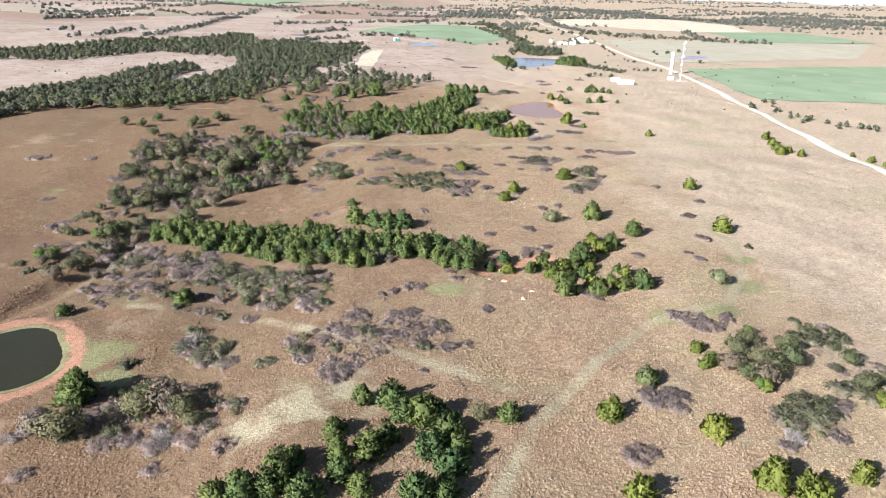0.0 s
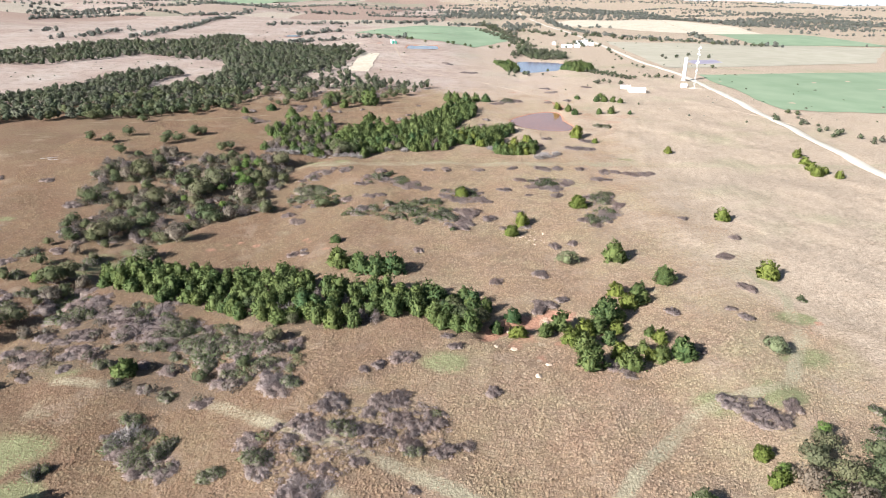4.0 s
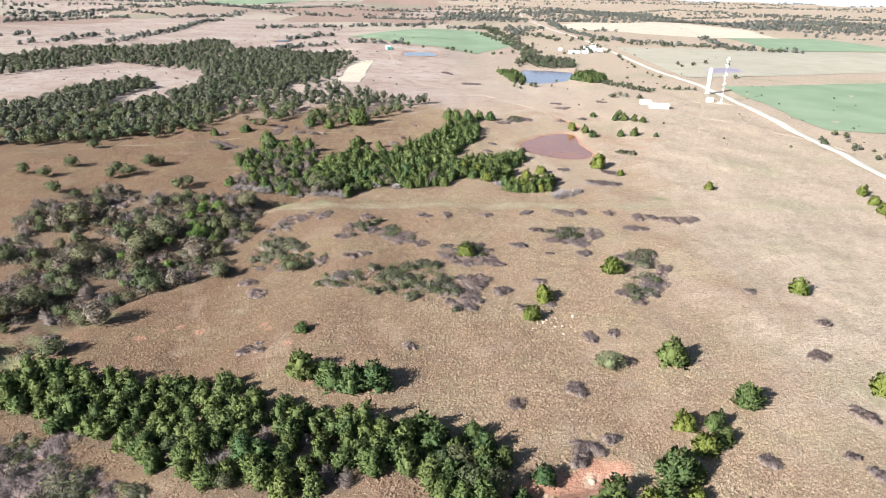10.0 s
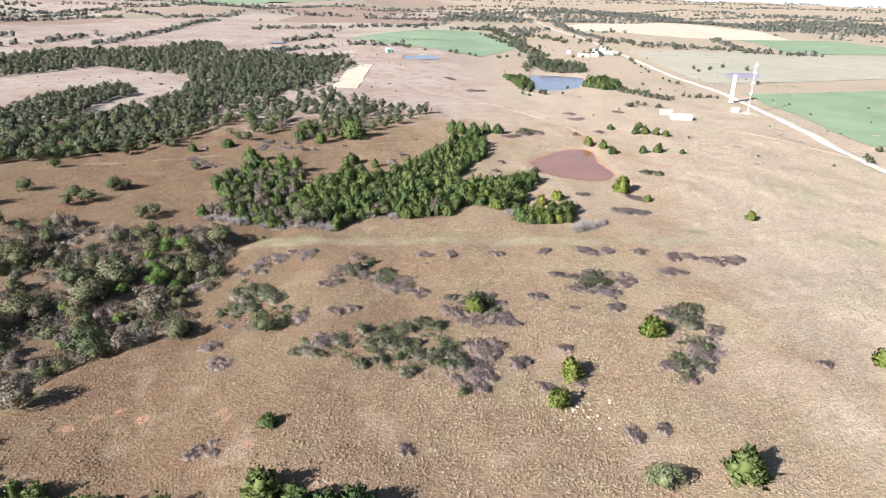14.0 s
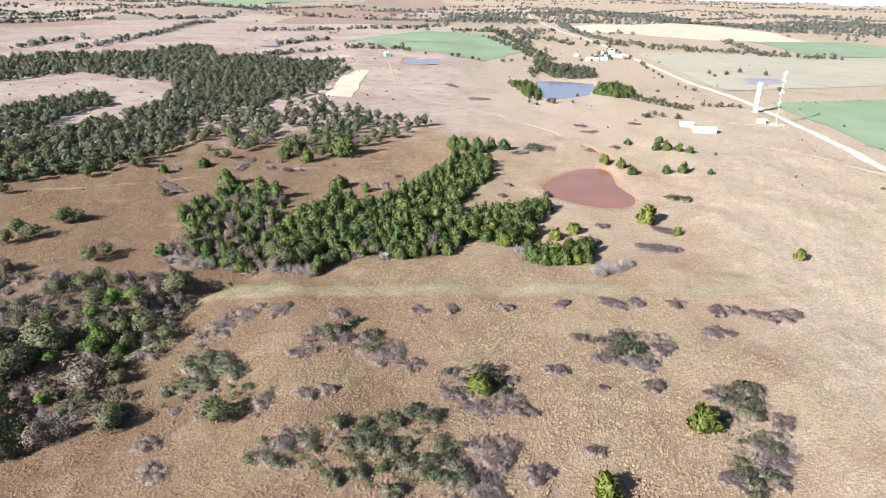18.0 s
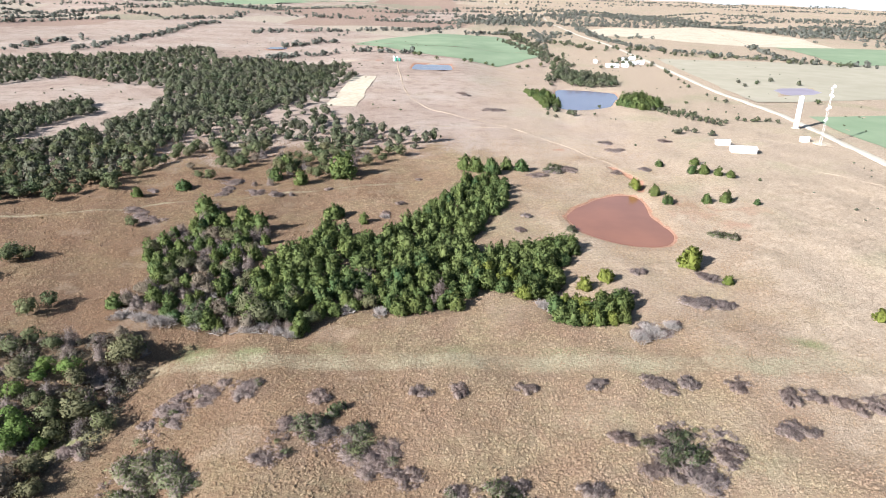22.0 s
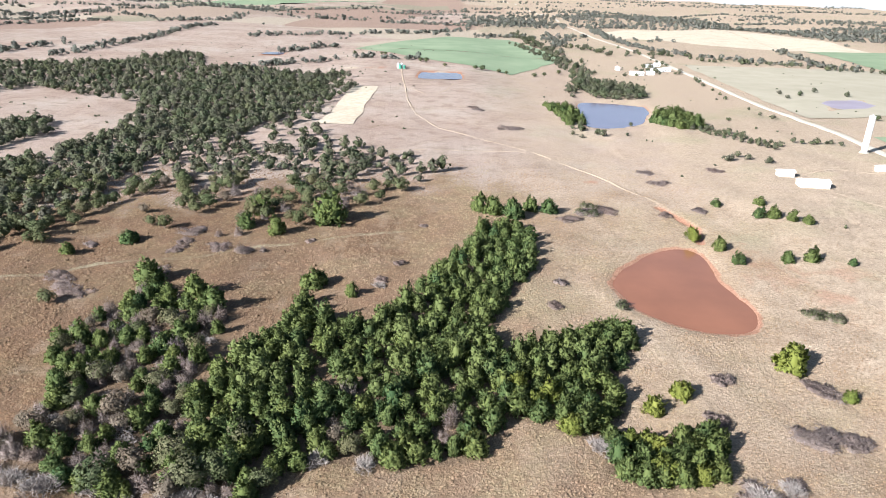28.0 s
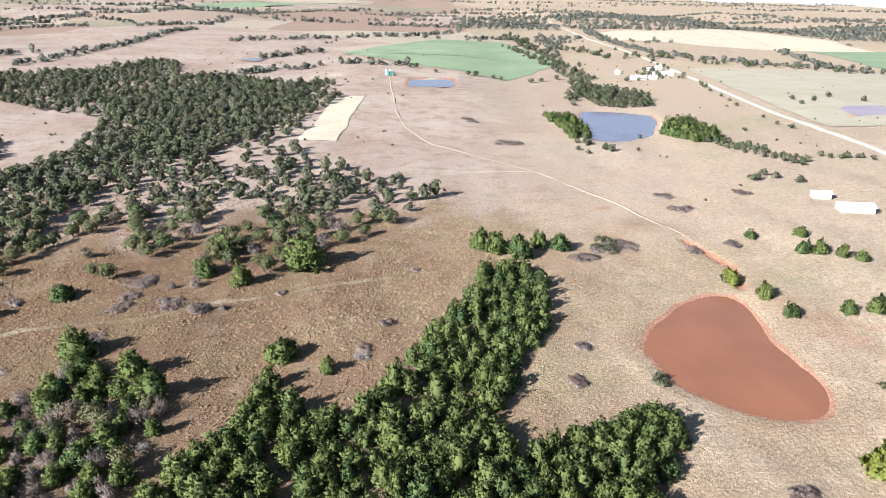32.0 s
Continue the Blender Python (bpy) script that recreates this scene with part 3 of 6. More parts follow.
def quad_sheet(name, mat, corners, lift, label, step=12, category="field"):
    (ax, ay), (bx, by), (cx, cy), (dx, dy) = corners
    n = max(6, int(math.hypot(bx - ax, by - ay) / step))
    m = max(6, int(math.hypot(dx - ax, dy - ay) / step))

    def point(u, v):
        x = ax * (1 - u) * (1 - v) + bx * u * (1 - v) + cx * u * v + dx * (1 - u) * v
        y = ay * (1 - u) * (1 - v) + by * u * (1 - v) + cy * u * v + dy * (1 - u) * v
        return x + waves(x, y, 60, 31) * min(3, step / 6), y + waves(x, y, 60, 32) * min(3, step / 6)
    return draped(name, mat, np.linspace(0, 1, n), np.linspace(0, 1, m), point, lift, label, category)


def strip(name, mat, pts, width, lift, label, category="road", step=6):
    out = []
    for (ax, ay), (bx, by) in zip(pts, pts[1:]):
        n = max(2, int(math.hypot(bx - ax, by - ay) / step))
        out += [(ax + (bx - ax) * k / n, ay + (by - ay) * k / n) for k in range(n)]
    out.append(pts[-1])
    c = np.array(out)
    d = np.gradient(c, axis=0)
    d /= np.linalg.norm(d, axis=1)[:, None]
    side = np.stack([-d[:, 1], d[:, 0]], -1)
    rows = []
    for k, (o, up) in enumerate(((-0.5, -0.15), (-0.42, 0.6), (0, 1.0), (0.42, 0.6), (0.5, -0.15))):
        p = c + side * (o * width + 0.25 * waves(c[:, 0], c[:, 1], 17, 40 + k))[:, None]
        rows.append(np.column_stack([p, height(p[:, 0], p[:, 1]) + lift * up]))
    v = np.stack(rows, 1).reshape(-1, 3)
    return tagged(new(name, mesh_object(name, v, grid_faces(len(c), 5), mat, True)), label, category, kind="structure")


strip("road", GRAVEL, [(196, -300), (200, 120), (202, 298), (206, 477), (213, 610), (211, 830), (210, 960), (207, 1119), (203, 1500), (196, 2060), (190, 3000), (188, 4300)],
      5.6, 0.35, "straight pale gravel country road")
quad_sheet("pale_field", STUBBLE, [(-73, 645), (-54, 645), (-53, 765), (-70, 761)], 0.25, "rectangular pale cleared plot of bare straw", 5)
quad_sheet("wheat_field", CROP, [(225, 480), (520, 455), (640, 760), (227, 640)], 0.25, "green winter wheat beside the gravel road", 10)
quad_sheet("wheat_field", CROP, [(-12, 915), (48, 860), (112, 990), (-104, 1020)], 0.3, "green winter wheat on the rise", 10)
quad_sheet("wheat_field", CROP, [(-104, 1022), (112, 992), (72, 1230), (-10, 1250)], 0.3, "green winter wheat on the rise", 12)
quad_sheet("stubble_field", STUBBLE, [(232, 1330), (430, 1216), (464, 1588), (235, 1458)], 0.4, "far pale harvested field", 16)
quad_sheet("stubble_field", STUBBLE, [(431, 1216), (536, 1204), (550, 1358), (465, 1588)], 0.4, "far pale harvested field", 16)
quad_sheet("wheat_field", CROP, [(428, 978), (620, 1000), (600, 1204), (456, 1212)], 0.4, "far green winter wheat", 16)
quad_sheet("hay_meadow", MEADOW, [(222, 700), (470, 790), (600, 980), (226, 980)], 0.25, "straw-green hay meadow beside the road", 14)
quad_sheet("wheat_field", CROP, [(-651, 1815), (-411, 2200), (-251, 2717), (-591, 2094)], 0.6, "far green winter wheat", 30)
for pts, w in DIRT_TRACKS:
    strip("dirt_track", DIRT, pts, w * 0.75, 0.10, "worn pale dirt track through the pasture", "track", 4)


def backdrop(radius, low, high):
    """A pale ring of open sky at the edge of the land."""
    m, t, b = material("horizon_sky", 1.0, 0.0)
    p = N(t, "SeparateXYZ")
    t.links.new(place(t), p.inputs[0])
    col = ramp(t, span(t, p.outputs[2], low, high), [(0.0, (0.33, 0.345, 0.37)), (0.5, (0.37, 0.39, 0.415)), (1.0, (0.35, 0.38, 0.43))])
    glow = N(t, "Emission")
    t.links.new(col, glow.inputs[0])
    t.links.new(glow.outputs[0], t.nodes["Material Output"].inputs["Surface"])
    a = np.linspace(0, 2 * math.pi, 129)
    v = np.stack([np.stack([np.cos(a) * radius, 150 + np.sin(a) * radius, np.full(129, z)], -1) for z in (low, 0.5 * (low + high), high)], 1).reshape(-1, 3)
    tagged(new("backdrop", mesh_object("backdrop", v, grid_faces(129, 3), m, True)), "pale hazy sky at the horizon", "sky", kind="structure")


backdrop(4640, -160, 90)


def water(name, pond, mat, label):
    a = np.linspace(0, 2 * math.pi, 73)[:-1]
    rad = pond.radius(a) + 1.2
    v = [(pond.cx, pond.cy, pond.level)]
    for f in (0.5, 1.0):
        v += [(pond.cx + math.cos(t) * r * f, pond.cy + math.sin(t) * r * f, pond.level) for t, r in zip(a, rad)]
    me = bpy.data.meshes.new(name)
    f = [(0, 1 + i, 1 + (i + 1) % 72) for i in range(72)] + [(1 + i, 73 + i, 73 + (i + 1) % 72, 1 + (i + 1) % 72) for i in range(72)]
    me.from_pydata(v, [], f)
    me.materials.append(mat)
    tagged(new(name, me), label, "water", kind="structure")


water("water", RED_POND, RED_WATER, "opaque rust-red pond water")
water("water", DARK_POND, DARK_WATER, "dark still stock pond inside a red clay rim")
water("water", LAKE, SKY_TINTED_WATER, "grey-blue reservoir water")
water("water", PIT, SKY_TINTED_WATER, "blue water in a square lined pit")
water("water", EAST_POND, MUD_WATER, "shallow grey-violet pond in the pasture")
water("water", WEST_POND, SKY_TINTED_WATER, "small blue far pond")


# ---- trees ----
def part(name, me, parent, label=""):
    ob = new(name, me)
    ob.parent = parent
    if label:
        ob["label"] = label
    return ob


def plumes(rng, centres, normals, size, spread=0.5, rise=0.7):
    """Feathery upright sprays: one narrow triangle each, growing outward and up."""
    n = len(centres)
    d = normals + [0, 0, rise] + rng.normal(0, spread, (n, 3))
    d /= np.linalg.norm(d, axis=1)[:, None] + 1e-9
    w = np.cross(d, rng.normal(0, 1, (n, 3)))
    w /= np.linalg.norm(w, axis=1)[:, None] + 1e-9
    s = (size * rng.uniform(0.55, 1.4, n))[:, None]
    p = np.stack([centres - w * s * 0.62 - d * s * 0.5, centres + w * s * 0.62 - d * s * 0.5, centres + d * s * 1.7], 1)
    return p.reshape(-1, 3), np.arange(n * 3).reshape(-1, 3)


def core_faces(na, nu):
    g = np.arange(na)[:, None] * nu + np.arange(nu - 1)[None, :]
    j = ((np.arange(na) + 1) % na)[:, None] * nu + np.arange(nu - 1)[None, :]
    return np.concatenate([np.stack([g, j, j + 1], -1).reshape(-1, 3), np.stack([g, j + 1, g + 1], -1).reshape(-1, 3)])


def cedar_crown(name, seed, width, tall, tufts, blades, mat, cone):
    """A cedar: leaders of uneven height, each hung with pointed tufts of foliage over a dark heart."""
    rng = np.random.RandomState(seed)
    leaders = [(0.0, 0.0, 1.0, 0.82)]
    for k in range(rng.randint(2, 6)):
        a, r = rng.uniform(0, 6.28), rng.uniform(0.14, 0.30) * width
        leaders.append((math.cos(a) * r, math.sin(a) * r, rng.uniform(0.45, 0.88), rng.uniform(0.40, 0.66)))
    share = np.array([h * w for _, _, h, w in leaders])
    share /= share.sum()
    vs, fs, ns, n = [], [], [], 0
    for (cx, cy, hf, wf), sh in zip(leaders, share):
        m = max(8, int(tufts * sh))
        h, w = tall * hf, width * wf
        ph = rng.uniform(0, 6.28, 3)

        def radius(u, a):
            egg = np.minimum(1, 0.66 + u * 1.5) * np.clip(1 - u, 0, 1) ** (0.30 + 0.42 * cone)
            return w * 0.5 * egg * (1 + 0.16 * np.sin(2 * a + ph[0] + 3 * u) + 0.14 * np.sin(5 * a + ph[1] + 9 * u))
        u, a = 1 - np.sqrt(rng.uniform(0.0, 1, m)) * 0.98, rng.uniform(0, 6.28, m)
        u = np.where(rng.uniform(0, 1, m) < 0.35, rng.uniform(0.05, 0.98, m), u)
        r = radius(u, a) * rng.uniform(0.70, 1.0, m)
        c = np.stack([cx + np.cos(a) * r, cy + np.sin(a) * r, u * h], -1)
        out = unit(np.stack([np.cos(a), np.sin(a), 0.15 + 0.9 * u], -1))
        way = unit(out + [0, 0, 0.75] + rng.normal(0, 0.22, (m, 3)))
        s = rng.uniform(0.40, 0.74, m) * width / 4.2 * (1.12 - 0.3 * u)
        C, W, S = (np.repeat(q, blades, 0) for q in (c, way, s[:, None]))
        k = m * blades
        b = C + rng.normal(0, 0.34, (k, 3)) * S
        d = unit(W + rng.normal(0, 0.42, (k, 3)))
        side = unit(np.cross(d, rng.normal(0, 1, (k, 3))))
        ln, half = S * rng.uniform(0.5, 1.05, (k, 1)), S * rng.uniform(0.20, 0.34, (k, 1)) * math.sqrt(14.0 / blades)
        vs.append(np.stack([b - side * half, b + side * half, b + d * ln], 1).reshape(-1, 3))
        nrm = unit(np.repeat(out, blades, 0) * 0.9 + W * 0.35 + unit(b - C) * 0.65 + rng.normal(0, 0.12, (k, 3)))
        ns.append(np.repeat(nrm, 3, 0))
        fs.append(np.arange(k * 3).reshape(-1, 3) + n)
        n += k * 3
        A, U = np.meshgrid(np.arange(8) / 8 * 2 * math.pi, np.linspace(0, 0.74, 5), indexing="ij")
        A, U = A.ravel(), U.ravel()
        q = radius(U, A) * 0.54
        vs.append(np.stack([cx + np.cos(A) * q, cy + np.sin(A) * q, U * h], -1))
        ns.append(unit(np.stack([np.cos(A), np.sin(A), U], -1)))
        fs.append(core_faces(8, 5) + n)
        n += 40
    v, f, nn = np.concatenate(vs), np.concatenate(fs), np.concatenate(ns)
    return (v, f, nn) if mat is None else mesh_object(name, v, f, mat, False, nn)


def leafy_crown(name, seed, width, tall, base, lumps, leaves, size, mat, heart=True):
    """A broadleaf crown: many small billows of leaves round a dome, with hollows between them."""
    rng = np.random.RandomState(seed)
    d = rng.normal(0, 1, (lumps, 3))
    d[:, 2] = np.abs(d[:, 2]) - 0.25
    d = unit(d)
    mid, up = base + (tall - base) * 0.38, (tall - base) * 0.46
    turn = rng.uniform(0.82, 1.18)
    c = d * [width * 0.33 * turn, width * 0.33 / turn, up] * rng.uniform(0.55, 1.08, (lumps, 1)) + [0, 0, mid]
    rad = width * rng.uniform(0.11, 0.21, lumps)
    k = lumps * leaves
    D, C, R = (np.repeat(q, leaves, 0) for q in (d, c, rad[:, None]))
    e = unit(rng.normal(0, 1, (k, 3)) + D * 0.7 + [0, 0, 0.25])
    p = C + e * R * rng.uniform(0.70, 1.08, (k, 1))
    t = unit(np.cross(e + rng.normal(0, 0.5, (k, 3)), rng.normal(0, 1, (k, 3))))
    b = unit(np.cross(t, e + rng.normal(0, 0.4, (k, 3))))
    s = size * rng.uniform(0.6, 1.35, (k, 1))
    v = np.stack([p - t * s - b * s * 0.5, p + t * s - b * s * 0.5, p + b * s + e * s * 0.3], 1).reshape(-1, 3)
    nn = np.repeat(unit(e * 0.8 + D * 0.5 + rng.normal(0, 0.13, (k, 3))), 3, 0)
    f = np.arange(k * 3).reshape(-1, 3)
    if heart:
        a, z = np.meshgrid(np.arange(8) / 8 * 2 * math.pi, np.linspace(-1.2, 1.5, 5), indexing="ij")
        q = np.stack([np.cos(a) * np.cos(z), np.sin(a) * np.cos(z), np.sin(z)], -1).reshape(-1, 3)
        f = np.concatenate([f, core_faces(8, 5) + len(v)])
        v = np.concatenate([v, q * [width * 0.21, width * 0.21, up * 0.55] + [0, 0, mid * 0.9]])
        nn = np.concatenate([nn, q])
    v[:, 2] = np.maximum(v[:, 2], -0.05)
    return (v, f, nn) if mat is None else mesh_object(name, v, f, mat, False, nn)


def mounds(seed, width, tall, count):
    """Centres, radii and heights of the bushes that make up a low clump."""
    rng = np.random.RandomState(seed)
    turn = rng.uniform(0.5, 0.8)
    out = []
    for k in range(count):
        a, r = rng.uniform(0, 6.28), math.sqrt(rng.uniform(0, 1)) * width * 0.37
        out.append((math.cos(a) * r, math.sin(a) * r * turn, width * rng.uniform(0.5, 0.95) / math.sqrt(count) * 0.85, tall * rng.uniform(0.4, 1.0)))
    return out


def mound_points(rng, clump, n):
    w = np.array([c[2] ** 2 for c in clump])
    pick = rng.choice(len(clump), n, p=w / w.sum())
    c = np.array(clump)[pick]
    d = rng.normal(0, 1, (n, 3))
    d[:, 2] = np.abs(d[:, 2])
    d /= np.linalg.norm(d, axis=1)[:, None]
    k = (0.8 + 0.25 * np.sin(d[:, 0] * 5 + pick) * np.sin(d[:, 1] * 6 + pick * 2)) * rng.uniform(0.70, 1.2, n)
    stray = rng.uniform(0, 1, n) < 0.12
    k = np.where(stray, k * rng.uniform(1.1, 1.7, n), k)
    d = np.where(stray[:, None], d * [1, 1, 0.35], d)
    return np.stack([c[:, 0] + d[:, 0] * c[:, 2] * k, c[:, 1] + d[:, 1] * c[:, 2] * k, d[:, 2] * c[:, 3] * k], -1), d


def clump_base(clump, mat, fill_to=0.62, seed=0):
    """The tangled heart of a clump: one low uneven sheet that rises under every bush."""
    rng = np.random.RandomState(seed)
    c = np.array(clump)
    reach = float((np.hypot(c[:, 0], c[:, 1]) + c[:, 2]).max())
    a, s = np.meshgrid(np.arange(26) / 26 * 2 * math.pi, np.linspace(0.03, 1, 10), indexing="ij")
    x, y = np.cos(a) * s * reach, np.sin(a) * s * reach
    d = np.hypot(x[..., None] - c[:, 0], y[..., None] - c[:, 1]) / (c[:, 2] * 0.66)
    z = (c[:, 3] * np.sqrt(np.clip(1 - d ** 2, 0, 1))).max(-1) * fill_to * rng.uniform(0.7, 1.15, x.shape)
    v = np.stack([x, y, np.where(z > 0.02, z, -1.2)], -1).reshape(-1, 3) + rng.normal(0, 0.03, (260, 3))
    g = np.arange(26)[:, None] * 10 + np.arange(9)[None, :]
    j = ((np.arange(26) + 1) % 26)[:, None] * 10 + np.arange(9)[None, :]
    return mesh_object("tangle", v, np.stack([g, g + 1, j + 1, j], -1).reshape(-1, 4), mat)


def twig_coat(seed, clump, count, mat, thin, length):
    """Fine bare twigs standing out of every bush of a clump."""
    rng = np.random.RandomState(seed)
    p, out = mound_points(rng, clump, count)
    d = out + [0, 0, 0.35] + rng.normal(0, 0.45, (count, 3))
    d /= np.linalg.norm(d, axis=1)[:, None]
    s = np.cross(d, rng.normal(0, 1, (count, 3)))
    s /= np.linalg.norm(s, axis=1)[:, None]
    ln, w = (length * rng.uniform(0.5, 1.3, count))[:, None], (thin * rng.uniform(0.6, 1.5, count))[:, None]
    v = np.stack([p - d * ln * 0.6 - s * w, p - d * ln * 0.6 + s * w, p + d * ln * 0.6], 1).reshape(-1, 3)
    v[:, 2] = np.maximum(v[:, 2], -0.05)
    nn = np.repeat(unit(out + [0, 0, 0.55] + rng.normal(0, 0.22, (count, 3))), 3, 0)
    return mesh_object("twig_haze", v, np.arange(count * 3).reshape(-1, 3), mat, False, nn)


def leaf_coat(seed, clump, count, mat, size):
    rng = np.random.RandomState(seed)
    p, d = mound_points(rng, clump, count)
    v, f = plumes(rng, p, d, size, 0.8, 0.3)
    return mesh_object("foliage", v, f, mat, False, np.repeat(unit(d + [0, 0, 0.2] + rng.normal(0, 0.18, (count, 3))), 3, 0))


def limb(rng, start, end, r0, r1, bits=4, sides=5):
    start, end = np.array(start, float), np.array(end, float)
    ax = (end - start) / np.linalg.norm(end - start)
    u = np.cross(ax, [0.31, 0.9, 0.2])
    u /= np.linalg.norm(u)
    w = np.cross(ax, u)
    v = []
    for k in range(bits + 1):
        s = k / bits
        c = start + (end - start) * s + (rng.normal(0, 0.04, 3) * np.linalg.norm(end - start) if 0 < k < bits else 0)
        for a in range(sides):
            t = a / sides * 2 * math.pi
            v.append(c + (u * math.cos(t) + w * math.sin(t)) * (r0 + (r1 - r0) * s))
    f = [[k * sides + a, k * sides + (a + 1) % sides, (k + 1) * sides + (a + 1) % sides, (k + 1) * sides + a] for k in range(bits) for a in range(sides)]
    return np.array(v), np.array(f)


def forked(name, pieces, rings, mat, sides=5):
    """One connected mesh: every further limb grows out of a ring of the first."""
    v, f = pieces[0]
    for (lv, lf), ring in zip(pieces[1:], rings):
        own = np.concatenate([np.arange(ring * sides, ring * sides + sides), np.arange(len(lv) - sides) + len(v)])
        f = np.concatenate([f, own[lf]])
        v = np.concatenate([v, lv[sides:]])
    return mesh_object(name, v, f, mat)


def trunk_mesh(seed, tall, spread, thick, limbs=6):
    rng = np.random.RandomState(seed)
    out, rings = [limb(rng, (0, 0, -0.3), (rng.normal(0, 0.1), rng.normal(0, 0.1), tall * 0.72), thick, thick * 0.3, 6)], []
    for k in range(limbs):
        a, g = rng.uniform(0, 6.28), 1 + k % 5
        s = -0.3 / tall + g / 6 * 0.75
        out.append(limb(rng, (0, 0, tall * s), (math.cos(a) * spread * 0.38, math.sin(a) * spread * 0.38, tall * (s + rng.uniform(0.1, 0.25))), thick * 0.5, thick * 0.12, 3))
        rings.append(g)
    return forked("trunk", out, rings, BARK)


def twig_mesh(name, seed, width, tall, stems, twigs, mat, thin=0.035):
    """A bare thicket: forked stems and a haze of fine twigs."""
    rng = np.random.RandomState(seed)
    a, r = rng.uniform(0, 6.28, twigs), np.sqrt(rng.uniform(0, 1, twigs)) * width * 0.5
    wob = 1 + 0.3 * np.sin(a * 2 + seed) + 0.2 * np.sin(a * 5 + seed * 2)
    x, y = np.cos(a) * r * wob, np.sin(a) * r * wob
    top = tall * (1 - 0.55 * (r / (width * 0.5)) ** 2) * rng.uniform(0.55, 1.05, twigs)
    z = top * rng.uniform(0.35, 0.95, twigs)
    p = np.stack([x, y, z], -1)
    d = np.stack([x / width * 1.6, y / width * 1.6, np.full(twigs, 0.75)], -1) + rng.normal(0, 0.42, (twigs, 3))
    d /= np.linalg.norm(d, axis=1)[:, None]
    s = np.cross(d, rng.normal(0, 1, (twigs, 3)))
    s /= np.linalg.norm(s, axis=1)[:, None]
    ln = (rng.uniform(0.25, 0.6, twigs) * min(1.3, tall * 0.55))[:, None]
    w = (thin * rng.uniform(0.6, 1.5, twigs))[:, None]
    v = np.stack([p - d * ln - s * w, p - d * ln + s * w, p + d * ln + s * w * 0.3, p + d * ln - s * w * 0.3], 1).reshape(-1, 3)
    v[:, 2] = np.maximum(v[:, 2], -0.05)
    return mesh_object(name, v, np.arange(twigs * 4).reshape(-1, 4), mat)


def stems_mesh(seed, width, tall, count, mat, thick=0.05):
    rng = np.random.RandomState(seed)
    out = []
    for k in range(count):
        b = rng.uniform(0, 6.28)
        out.append(limb(rng, (0, 0, -0.15), (math.cos(b) * width * rng.uniform(0.2, 0.42), math.sin(b) * width * rng.uniform(0.2, 0.42), tall * rng.uniform(0.5, 0.9)), thick * 1.3, thick * 0.3, 3))
    return forked("stem", out, [0] * (count - 1), mat)


def joined(name, pieces, mat):
    vs, fs, n = [], [], 0
    for v, f in pieces:
        vs.append(v)
        fs.append(f + n)
        n += len(v)
    return mesh_object(name, np.concatenate(vs), np.concatenate(fs), mat)


class Kind:
    """A kind of plant: several built forms that are copied over the land."""

    def __init__(self, name, label, category, group, forms):
        self.name, self.label, self.category, self.group, self.forms, self.count = name, label, category, group, forms, 0

    def plant(self, rng, x, y, size, label="", squash=1.0):
        parts = self.forms[rng.randint(len(self.forms))]
        top = tagged(new(self.name), label or self.label, self.category, self.group)
        top.matrix_world = Matrix.LocRotScale((x, y, at_ground(x, y) - 0.04), Euler((0, 0, rng.uniform(0, 6.28))), (size, size, size * squash))
        for key, me in parts:
            part(key, me, top)
        self.count += 1
        return top


def forms_of(n, make):
    return [make(k) for k in range(n)]


cedar = Kind("cedar_tree", "dense dark green cedar tree in a grove", "tree", "cedars of the groves", forms_of(10, lambda k: [
    ("trunk", trunk_mesh(10 + k, 3.0, 3.0, 0.14)), ("crown", cedar_crown("crown", 30 + k, 4.5 + 0.35 * (k % 3), 3.9 + 0.4 * (k % 4), 120, 14, CEDAR, 0.1 + 0.32 * (k % 3)))]))
bright_cedar = Kind("cedar_tree", "rounded yellow-green cedar tree standing in open grass", "tree", "lone cedars", forms_of(6, lambda k: [
    ("trunk", trunk_mesh(60 + k, 2.8, 3.0, 0.14)), ("crown", cedar_crown("crown", 70 + k, 4.6, 3.3 + 0.2 * k, 125, 14, CEDAR_LIGHT, 0.05 + 0.2 * (k % 3)))]))


def bushy(seed, trunk, width, tall, lumps, leaves, mat, size, twigs=0):
    """A broadleaf tree: trunk and limbs, a billowing crown, some bare twigs."""
    out = [("trunk", trunk), ("crown", leafy_crown("crown", seed, width, tall, 0.5, lumps, leaves, size, mat))]
    return out + ([("twig_haze", twig_coat(seed + 3, mounds(seed, width, tall, 7), twigs, GREYTWIG, 0.036, 0.6))] if twigs else [])


oak = Kind("oak_tree", "dull green oak tree of the open woodland", "tree", "oaks of the woodland", forms_of(7, lambda k: bushy(
    1000 + 9 * k, trunk_mesh(90 + k, 3.6, 4.0, 0.18), 5.0 + 0.5 * (k % 3), 4.3 + 0.4 * (k % 2), 26, 26, OAK, 0.20)))
olive_tree = Kind("broadleaf_tree", "olive-grey broadleaf tree with thinning autumn leaves", "tree", "thinning broadleaf trees", forms_of(7, lambda k: bushy(
    1100 + 9 * k, trunk_mesh(120 + k, 3.8, 4.4, 0.16, 9), 5.2, 4.2, 34, 30, (OLIVE, OAK, OLIVE, BROWNLEAF, OLIVE, OAK, BROWNLEAF)[k], 0.16, 0)))
